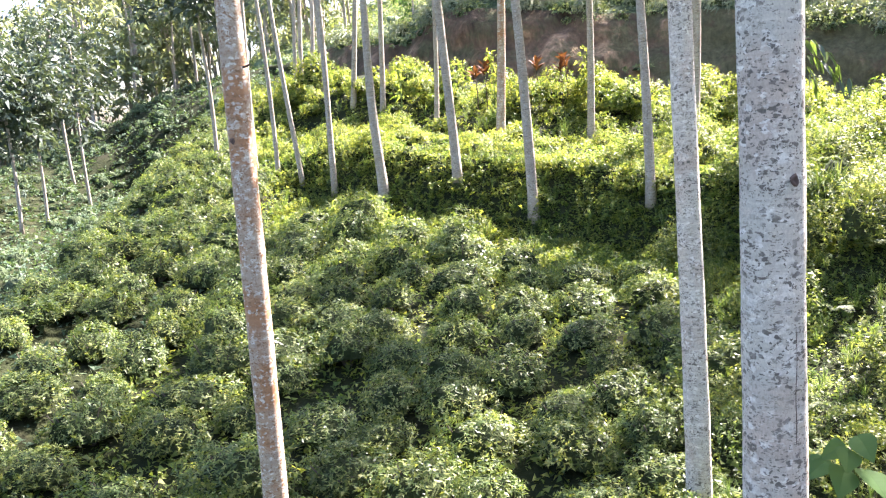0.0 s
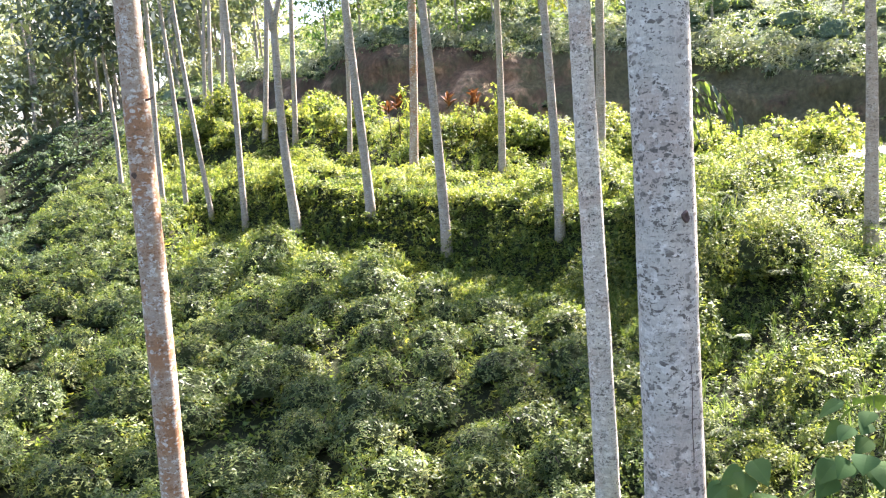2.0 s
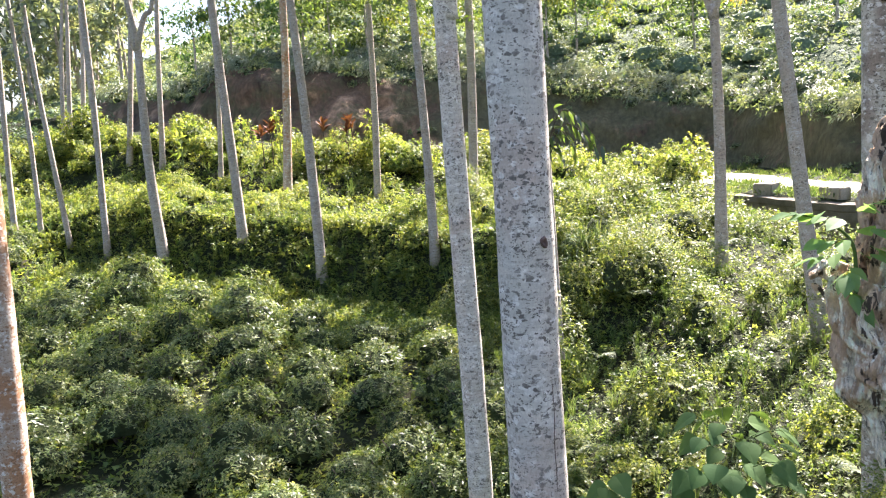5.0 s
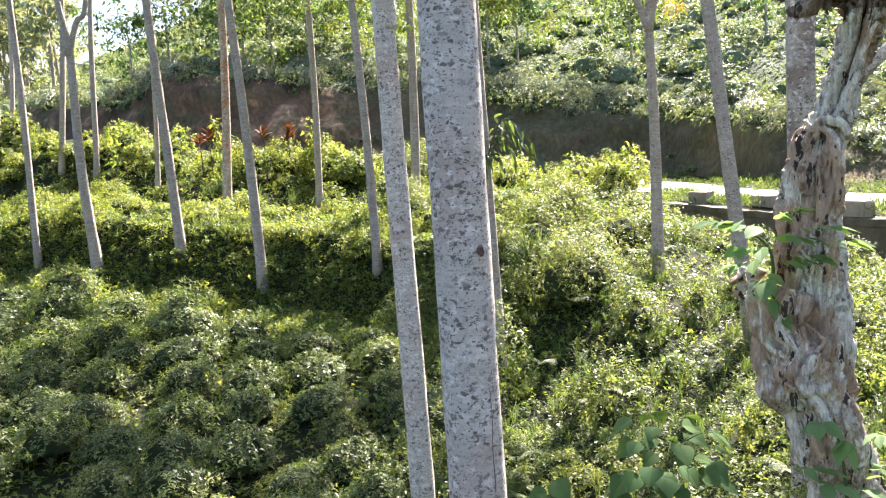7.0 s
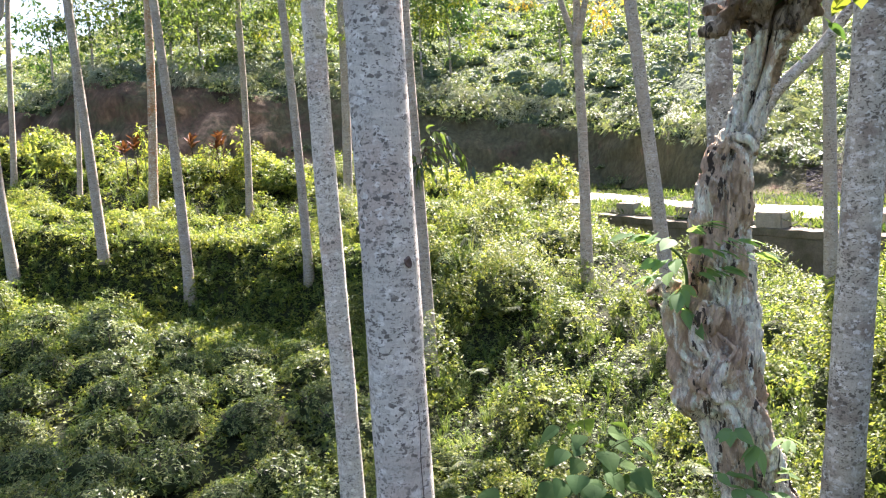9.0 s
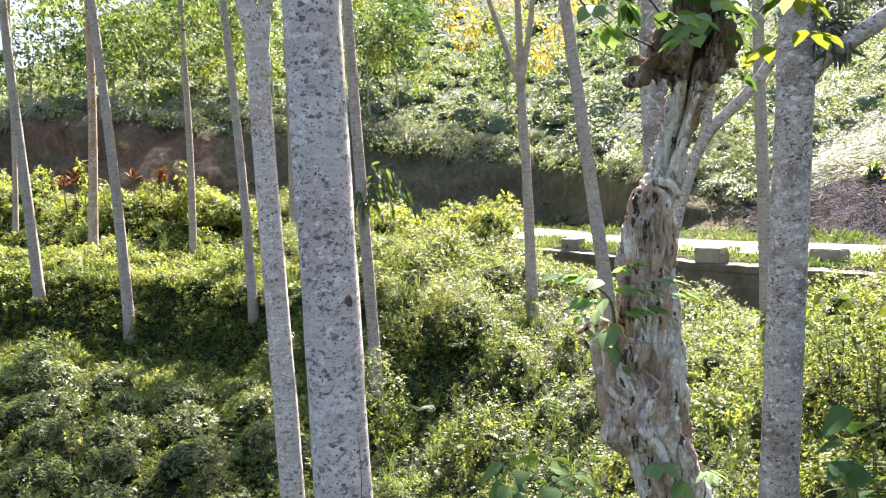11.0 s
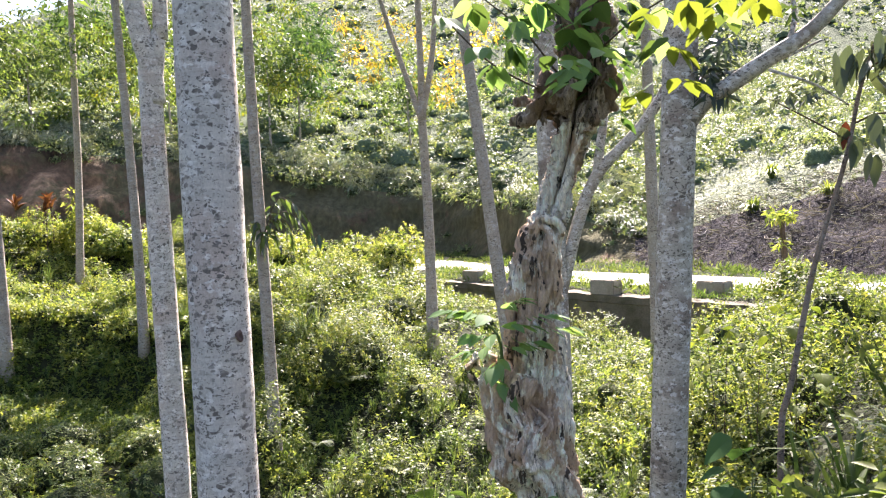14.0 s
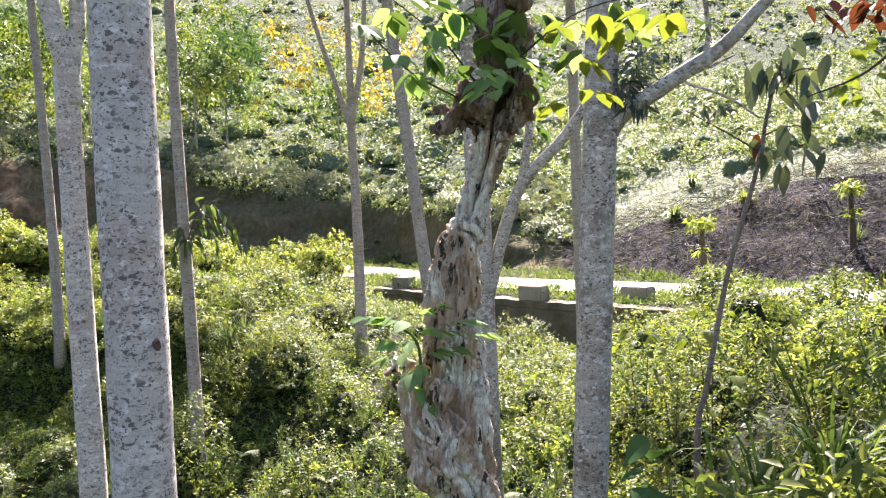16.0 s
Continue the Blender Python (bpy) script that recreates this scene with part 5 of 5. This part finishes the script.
        part("bark_fold", mesh_from("bark_fold", *tube(pts, thick, 10, 0.1, r), DEAD, smooth=True), thing)
    return thing


dead = build_dead_tree()


def ellipse_leaf(verts, faces, p, d, n, length, width, heart=0.0, droop=0.2, lobes=0):
    """One broad leaf in facets on both sides of its midrib, gently cupped."""
    p, d = Vector(p), Vector(d).normalized()
    side = d.cross(Vector(n)).normalized()
    up = side.cross(d)
    base, m = len(verts), 8
    for i in range(m):
        f = i / (m - 1)
        w = math.sin(math.pi * f ** (0.75 - 0.38 * heart)) if 0 < i < m - 1 else (0.35 * heart if i == 0 else 0.0)
        w = max(w, 0.0) * (1 - 0.3 * lobes * abs(math.sin(f * 3 * math.pi)))
        mid = p + d * length * f - Vector((0, 0, 1)) * droop * length * f * f
        out = side * width / 2 * w
        rise = up * 0.07 * width * w - d * heart * length * 0.16 * (1 - f) ** 2
        verts += [tuple(mid), tuple(mid + out + rise), tuple(mid - out + rise)]
    for i in range(m - 1):
        a, b = base + 3 * i, base + 3 * (i + 1)
        faces += [(a, b, b + 1, a + 1), (a, a + 2, b + 2, b)]


def broad_leaves(name, thing, items, mat, heart=0.0, ratio=0.6, droop=0.25, label="", lobes=0):
    """Broad leaves, each a part of its own; items: place, way, length."""
    for p, d, s in items:
        verts, faces = [], []
        n = (rng.normal() * 0.35 - 0.1 * heart, rng.normal() * 0.35 - 0.35 * heart, 1)
        ellipse_leaf(verts, faces, p, d, n, s, s * ratio * rng.uniform(0.85, 1.1), heart, droop, lobes)
        part(name, mesh_from(name, verts, faces, mat), thing, label)


def around(center, spread, count, size, down=-0.1, bias=(0, 0, 0)):
    out = []
    for k in range(count):
        o = rng.normal(size=3) * np.asarray(spread)
        a = rng.uniform(0, 2 * np.pi)
        d = np.array([math.cos(a), math.sin(a), down + rng.normal() * 0.2]) + np.asarray(bias)
        out.append((tuple(np.asarray(center) + o), tuple(d), size * rng.uniform(0.7, 1.2)))
    return out


def stalk(thing, way, r0, r1, mat, name="stem"):
    return limb(thing, way, r0, r1, mat, name, 7)


TWIG = concrete_material("twig", (0.10, 0.075, 0.05), (0.06, 0.05, 0.03))
GREEN_STEM = concrete_material("green_stem", (0.11, 0.16, 0.05), (0.08, 0.10, 0.03))

# sprouts of the dead trunk
def whorl(center, out, size, count=5):
    """A compound leaf: leaflets spread along a short way."""
    c, o = np.asarray(center), np.asarray(out, float)
    side = np.array([-o[1], o[0], 0])
    items = []
    for k in range(count):
        f = k / max(count - 1, 1)
        sg = -1 if k % 2 else 1
        items.append((tuple(c + o * size * f * 1.2), tuple(o * (0.5 + f) + side * sg * (1.1 - f) + (0, 0, -0.25)), size * rng.uniform(0.8, 1.2)))
    return items


low = []
for c, o in (((1.33, 1.395, 1.42), (-0.8, 0.6, 0.0)), ((1.36, 1.37, 1.405), (-0.6, 0.7, 0.1)), ((1.39, 1.345, 1.385), (0.7, -0.5, -0.1)), ((1.40, 1.33, 1.345), (0.8, -0.6, -0.1)), ((1.385, 1.345, 1.33), (0.8, -0.6, 0.0)), ((1.37, 1.36, 1.30), (-0.5, -0.4, -0.2)), ((1.365, 1.36, 1.25), (0.2, -0.3, -0.3)), ((1.36, 1.37, 1.36), (-0.7, 0.2, 0.0)), ((1.42, 1.31, 1.40), (0.9, -0.5, 0.0)), ((1.38, 1.345, 1.43), (0.4, -0.5, 0.2)), ((1.45, 1.29, 1.37), (0.9, -0.6, -0.05)), ((1.35, 1.38, 1.33), (-0.8, 0.3, -0.1))):
    low += whorl(c, o, 0.052, 5)
broad_leaves("sprout_leaf", dead, low, SPROUT, ratio=0.72, lobes=0.8, droop=0.15, label="fresh green leaf")
foot = []
for c in ((1.444, 1.283, 0.97), (1.48, 1.25, 0.93), (1.47, 1.26, 0.83), (1.435, 1.293, 0.83), (1.515, 1.21, 0.96), (1.525, 1.20, 0.86), (1.40, 1.32, 0.86)):
    foot += whorl(c, (rng.normal() * 0.5, rng.normal() * 0.5 - 0.3, 0.1), 0.05, 4)
broad_leaves("sprout_leaf", dead, foot, SPROUT, ratio=0.55, droop=0.2, label="fresh green leaf")
stalk(dead, [(1.40, 1.40, 1.17), (1.386, 1.368, 1.22), (1.389, 1.365, 1.29), (1.381, 1.372, 1.36), (1.334, 1.408, 1.405), (1.28, 1.45, 1.42)], 0.006, 0.002, GREEN_STEM, "sprout_stem")
stalk(dead, [(1.50, 1.27, 0.70), (1.48, 1.26, 0.85), (1.46, 1.27, 0.98)], 0.005, 0.002, GREEN_STEM, "sprout_stem")
top = []
for c in ((1.36, 1.388, 2.15), (1.43, 1.332, 2.05), (1.411, 1.348, 2.11), (1.531, 1.241, 2.07), (1.547, 1.225, 1.98), (1.499, 1.271, 2.01), (1.667, 1.095, 2.10), (1.746, 0.993, 2.09), (1.775, 0.951, 2.12), (1.681, 1.077, 2.03), (1.46, 1.30, 2.14), (1.52, 1.25, 2.15), (1.58, 1.19, 2.13), (1.40, 1.36, 2.17), (1.62, 1.14, 2.12), (1.56, 1.21, 2.08), (1.72, 1.02, 2.13)):
    top += whorl(c, (rng.normal() * 0.6, rng.normal() * 0.6, -0.15), 0.066, 5)
broad_leaves("sprout_leaf", dead, top[1::2], FRESH, ratio=0.75, lobes=0.9, droop=0.2, label="overhanging green leaf")
broad_leaves("sprout_leaf", dead, top[::2], SPROUT, ratio=0.75, lobes=0.9, droop=0.2, label="overhanging green leaf")
for spots, mat in ((((1.25, 1.35, 2.09), (1.31, 1.3, 2.02), (1.34, 1.22, 2.06), (1.36, 1.32, 1.99), (1.37, 1.18, 2.1), (1.41, 1.15, 1.97), (1.47, 1.16, 1.93), (1.49, 1.12, 1.99)), SPROUT), (((1.54, 1.01, 2.06), (1.55, 0.92, 2.06), (1.62, 0.91, 2.03), (1.6, 0.85, 2.06), (1.57, 0.98, 1.98), (1.61, 1.0, 1.92), (1.57, 1.05, 1.9), (1.67, 0.84, 2.06)), LIME)):
    items = []
    for c in spots:
        items += whorl(c, (rng.normal() * 0.6, rng.normal() * 0.6, -0.1), 0.055, 4)
    broad_leaves("sprout_leaf", dead, items, mat, ratio=0.8, lobes=0.9, droop=0.2, label="overhanging green leaf")
dusk = around((1.685, 1.315, 2.04), (0.06, 0.06, 0.065), 90, 0.05, -0.5)
broad_leaves("fern_leaf", dead, dusk, BROAD, ratio=0.4, label="dark fern leaf on the trunk's head")
for way in ([(1.60, 1.40, 1.95), (1.36, 1.32, 1.99), (1.25, 1.35, 2.09)], [(1.58, 1.33, 1.98), (1.48, 1.34, 2.08), (1.36, 1.39, 2.18)], [(1.60, 1.31, 2.0), (1.54, 1.28, 2.12), (1.52, 1.27, 2.3)], [(1.62, 1.29, 2.0), (1.70, 1.12, 2.12), (1.78, 0.95, 2.15)]):
    stalk(dead, way, 0.003, 0.0015, TWIG, "twig")


# ---- broad-leaved plants ----
def big_leaf_plant(x, y, z, count, size, label, spread=0.3, tall=0.5, mat=BROAD):
    g = float(height(x, y)[0]) - 0.1
    thing = root("broad_leaf_plant", pose(0, 0, 0), label, "plant")
    for k in range(4 if mat is BROAD else 2):
        a = 1.57 * k + rng.normal() * 0.3
        stalk(thing, [(x, y, g), (x + 0.05 * math.cos(a), y + 0.05 * math.sin(a), (g + z) / 2), (x + 0.3 * spread * math.cos(a), y + 0.3 * spread * math.sin(a), z - tall * 0.5)], 0.006, 0.003, GREEN_STEM if mat is BROAD else TWIG, "stem")
    for k in range(count):
        a, r = rng.uniform(0, 2 * np.pi), spread * math.sqrt(rng.uniform(0, 1))
        p = (x + r * math.cos(a), y + r * math.sin(a), z + rng.uniform(-tall, 0) * (0.4 + r / spread * 0.6))
        stalk(thing, [(x + r * 0.55 * math.cos(a), y + r * 0.55 * math.sin(a), p[2] - 0.07), (x + r * 0.8 * math.cos(a), y + r * 0.8 * math.sin(a), p[2] - 0.02), p], 0.003, 0.002, GREEN_STEM, "leaf_stalk")
        d = (math.cos(a) - 0.1, math.sin(a) * 0.7 - 0.3, rng.uniform(-0.5, -0.1))
        broad_leaves("leaf", thing, [(p, d, size * rng.uniform(0.7, 1.15))], mat, heart=0.32, ratio=1.0, droop=0.28)
    return thing


big_leaf_plant(2.72, 3.75, 0.0, 46, 0.135, "broad heart-leaved green plant on the near bank", 0.34, 0.55)
big_leaf_plant(2.15, 4.1, -0.35, 7, 0.17, "low broad-leaved green plant among weeds", 0.2, 0.3)
big_leaf_plant(3.72, 2.2, 0.45, 12, 0.15, "dark broad-leaved plant at a tree's foot", 0.2, 0.35)
big_leaf_plant(6.3, 3.5, 0.32, 14, 0.12, "sunlit broad-leaved climber in the roadside thicket", 0.5, 0.7, LIME)
for x, y, z in ((5.88, 3.98, 0.71), (5.70, 4.30, 0.52), (6.03, 3.76, 0.50), (6.2, 3.5, 0.85)):
    big_leaf_plant(x, y, z - 0.08, 10, 0.10, "sunlit broad-leaved climber over the thicket", 0.34, 0.35, LIME)
big_leaf_plant(8.6, 5.2, 0.30, 14, 0.13, "yellow-green broad-leaved plant by the wall", 0.6, 0.6, LIME)

def leafy_shrub(x, y, z, size, count, length, mat, label):
    """A shrub of pointed leaves held in layers on thin stems."""
    g = float(height(x, y)[0]) - 0.1
    thing = root("leafy_shrub", pose(0, 0, 0), label, "shrub", "thicket shrubs")
    for k in range(7):
        a = rng.uniform(0, 6.28)
        stalk(thing, [(x, y, g), (x + 0.3 * size * math.cos(a), y + 0.3 * size * math.sin(a), (g + z) / 2), (x + 0.7 * size * math.cos(a), y + 0.7 * size * math.sin(a), z)], 0.010, 0.004, GREEN_STEM)
    p, w = dome(count // 6, size, lumps=8, flat=0.75, low=-0.4, knob=0.45)
    p *= rng.uniform(0.65, 1.05, (len(p), 1))
    part("foliage", leaf_mesh("foliage", shoot_leaves(p + (x, y, z - size * 0.5), w * (1, 1, 0.4), length, 6, 0.35, 0.9, 0.36, 0.25, 0.05, 6), mat, per=6), thing)


leafy_shrub(3.10, 1.22, 0.62, 0.42, 900, 0.085, THICKET, "leafy green shrub with long pointed leaves")
leafy_shrub(3.45, 0.90, 0.70, 0.45, 900, 0.085, THICKET, "leafy green shrub with long pointed leaves")
leafy_shrub(2.95, 1.62, 0.48, 0.30, 300, 0.08, THICKET, "low leafy shrub with pointed leaves")
leafy_shrub(4.6, 1.3, 0.95, 0.5, 900, 0.085, THICKET, "sunlit leafy shrub in the roadside thicket")
leafy_shrub(6.2, 2.6, 0.70, 0.6, 800, 0.08, THICKET, "sunlit leafy shrub in the roadside thicket")
leafy_shrub(7.6, 4.2, 0.45, 0.6, 800, 0.08, THICKET, "sunlit leafy shrub near the wall")
clump = root("grass_clump", pose(0, 0, 0), "arching clump of broad dark grass", "grass clump")
part("blade", leaf_mesh("clump_blades", blades([(4.2, 1.98, float(height(4.2, 1.98)[0]) + 0.35), (4.45, 1.75, float(height(4.45, 1.75)[0]) + 0.4), (4.1, 2.2, float(height(4.1, 2.2)[0]) + 0.3)], 46, 0.95, 0.026, 0.8, 0.9), GRASS, per=9), clump)

SAPLING_BARK = bark_material("sapling_bark", (0.27, 0.21, 0.165), (0.11, 0.085, 0.07), (0.28, 0.25, 0.22), (0.12, 0.085, 0.06))
# the leaning sapling with big hanging leaves
sapling = root("sapling", pose(0, 0, 0), "thin leaning sapling with dark hanging leaves", "sapling")
stalk(sapling, [(4.86, 2.82, -0.6), (4.87, 2.80, 0.18), (4.90, 2.74, 0.48), (4.98, 2.61, 1.23), (5.07, 2.44, 1.89), (5.11, 2.37, 2.28), (5.15, 2.28, 2.6)], 0.024, 0.010, SAPLING_BARK, "trunk")
for way in ([(5.09, 2.40, 2.1), (5.16, 2.27, 2.15), (5.24, 2.1, 2.12)], [(5.08, 2.42, 2.0), (4.95, 2.6, 2.15), (4.84, 2.8, 2.3)], [(5.12, 2.35, 2.4), (5.2, 2.2, 2.5), (5.27, 2.05, 2.45)]):
    stalk(sapling, way, 0.007, 0.003, TWIG, "twig")
hang_l = [(c, (rng.normal() * 0.35, rng.normal() * 0.35, -1), 0.20 * rng.uniform(0.8, 1.2)) for c in [tuple(np.array(b) + rng.normal(size=3) * 0.05) for b in ((5.12, 2.35, 2.56), (5.17, 2.25, 2.62), (5.2, 2.19, 2.45), (5.10, 2.38, 2.50), (5.22, 2.15, 2.55), (5.17, 2.26, 2.12), (5.21, 2.17, 2.02), (5.11, 2.38, 1.97), (5.2, 2.2, 2.2), (5.14, 2.3, 2.6), (5.15, 2.29, 2.42)) for _ in range(4)]]
broad_leaves("hanging_leaf", sapling, hang_l, DARK_CROWN, ratio=0.42, droop=0.05)
broad_leaves("orange_leaf", sapling, [((5.08, 2.44, 2.12), (-0.1, 0.1, -1), 0.15)], RED, ratio=0.55, label="single orange leaf")

# overhanging twig with red and yellow-green leaves
over = root("overhanging_branch", pose(0, 0, 0), "overhanging twigs with red and yellow-green leaves", "branch")
stalk(over, [(4.7, 0.6, 2.9), (4.5, 1.2, 2.55), (4.42, 1.5, 2.3), (4.3, 1.75, 2.2)], 0.012, 0.004, TWIG, "twig")
stalk(over, [(4.7, 0.6, 2.9), (4.0, 0.9, 2.6), (3.5, 1.05, 2.45), (3.42, 1.25, 2.45)], 0.010, 0.003, TWIG, "twig")
broad_leaves("leaf", over, around((4.40, 1.53, 2.22), (0.06, 0.08, 0.09), 18, 0.09, -0.7) + around((4.45, 1.35, 2.42), (0.06, 0.1, 0.06), 12, 0.08, -0.7), LIME, ratio=0.6, droop=0.1)
broad_leaves("red_leaf", over, around((3.48, 1.10, 2.41), (0.08, 0.13, 0.03), 34, 0.11, -0.8), RED, ratio=0.5, droop=0.1, label="deep red leaf")

# red-leaved cordylines along the upper terrace edge
for x, y, z in ((1.69, 24.11, 2.8), (3.23, 23.97, 2.72), (4.07, 23.84, 2.76), (3.89, 23.68, 2.69), (1.44, 24.46, 2.62)):
    g = float(height(x, y)[0])
    z -= 0.25
    thing = root("cordyline", pose(0, 0, 0), "slim red-leaved shrub on the terrace edge", "shrub", "red-leaved shrubs")
    stalk(thing, [(x, y, g - 0.1), (x + 0.03, y, (g + z) / 2), (x, y, z)], 0.02, 0.012, TWIG)
    items = [((x, y, z + rng.uniform(-0.2, 0.1)), (math.cos(a), math.sin(a), rng.uniform(0.7, 2.2)), 0.46 * rng.uniform(0.7, 1.2)) for a in rng.uniform(0, 6.28, 18)]
    broad_leaves("leaf", thing, items, CORDYLINE, ratio=0.17, droop=0.35)
for x, y, z in ((1.9, 24.0, 2.9), (4.6, 23.4, 2.7), (-0.9, 24.6, 3.0)):
    g = float(height(x, y)[0])
    thing = root("tall_weed", pose(0, 0, 0), "tall yellow-green weed on the terrace edge", "weed", "tall weeds")
    stalk(thing, [(x, y, g - 0.1), (x + 0.05, y, (g + z) / 2), (x + 0.02, y, z)], 0.018, 0.008, GREEN_STEM)
    sprig(thing, [(x, y, g + (z - g) * f) for f in (0.5, 0.7, 0.85, 1.0)], 0.25, 26, 0.16, WEED)

# drooping leafy sprays on the trunk of a terrace tree
for way in ([(4.62, 10.45, 1.55), (4.80, 10.38, 2.0), (5.05, 10.30, 1.90), (5.38, 10.15, 1.40)], [(4.62, 10.45, 1.50), (4.85, 10.38, 1.82), (5.08, 10.32, 1.70), (5.28, 10.24, 1.42)],
            [(4.60, 10.44, 1.50), (4.70, 10.40, 1.75), (4.90, 10.37, 1.65), (5.00, 10.35, 1.38)], [(4.58, 10.44, 1.45), (4.50, 10.42, 1.70), (4.42, 10.40, 1.50), (4.36, 10.38, 1.25)],
            [(4.62, 10.42, 1.40), (4.70, 10.35, 1.55), (4.78, 10.30, 1.32)], [(4.60, 10.42, 1.45), (4.55, 10.36, 1.55), (4.50, 10.30, 1.30)], [(4.64, 10.44, 1.45), (4.72, 10.46, 1.72), (4.74, 10.45, 2.12)]):
    stalk(sprouting, way, 0.010, 0.004, TWIG, "spray_stem")
    pts = smooth_way(way, 6)
    for k in range(3, len(pts), 2):
        along = (pts[k] - pts[k - 1]).normalized()
        for side in (-1, 1):
            d = along * 0.6 + Vector((0.55 * side * along.y + rng.normal() * 0.3, -0.55 * side * along.x + rng.normal() * 0.3, -0.55 + rng.normal() * 0.2))
            broad_leaves("leaf", sprouting, [(tuple(pts[k]), tuple(d), rng.uniform(0.13, 0.21))], CROWN if (k + side) % 3 else DARK_CROWN, ratio=0.32, droop=0.45)

# bright grass tuft on the slope
tuft = root("grass_tuft", pose(0, 0, 0), "bright fountain of long yellow-green grass", "grass tuft")
part("blade", leaf_mesh("tuft_blades", blades([(6.15, 12.61, float(height(6.15, 12.61)[0]) + 0.15), (6.35, 12.5, float(height(6.35, 12.5)[0]) + 0.12)], 150, 1.1, 0.022, 0.8, 0.9), GRASS, per=9), tuft)

# the cut slope of dry brush beyond the road
def dry_heap():
    spots = spots_in(49.5, 84, 9.95, 11.05, 12.0)
    n = len(spots)
    d = unit(rng.normal(size=(n * 30, 3)) * (1, 1, 0.35))
    p = np.repeat(spots, 30, axis=0) + rng.normal(size=(n * 30, 3)) * (0.3, 0.3, 0.12)
    s = rng.uniform(0.10, 0.45, n * 30)
    stuff("dry_brush", leaf_arrays(p, d, rng.normal(size=(n * 30, 3)), s, s * 0.055), DRY, "tangle of dry grey-brown cut brush on a bank", "brush")


dry_heap()
for x, y, s in ((21.72, 13.93, 0.8), (24.93, 15.3, 0.9), (22.48, 11.99, 0.8)):
    z = float(height(x, y)[0])
    thing = root("grass_tuft", pose(0, 0, 0), "bright green grass tuft on the dry bank", "grass tuft", "bank tufts")
    part("blade", leaf_mesh("tuft", blades([(x, y, z)], 150, 0.9 * s, 0.045, 0.9, 0.8), WEED, per=9), thing)
for x, y, h in ((16.43, 9.76, 1.45), (20.58, 8.18, 1.5)):
    z = float(height(x, y)[0])
    thing = root("small_tree", pose(0, 0, 0), "stubby roadside tree with a tuft of light green leaves", "tree", "roadside stub trees")
    stalk(thing, [(x, y, z - 0.2), (x + 0.02, y, z + 0.5), (x - 0.05, y, z + h * 0.75), (x - 0.02, y, z + h)], 0.09, 0.05, TWIG, "trunk")
    sprig(thing, [(x - 0.15, y, z + h), (x + 0.15, y, z + h + 0.05), (x, y + 0.2, z + h + 0.1), (x - 0.1, y, z + h * 0.6), (x - 0.3, y, z + h - 0.03), (x + 0.28, y, z + h - 0.02)], 0.26, 60, 0.12, WEED)
    part("grass", leaf_mesh("grass", blades([(x + 0.5, y + 0.1, z)], 70, 0.9, 0.02, 0.6, 0.5), GRASS, per=9), thing)
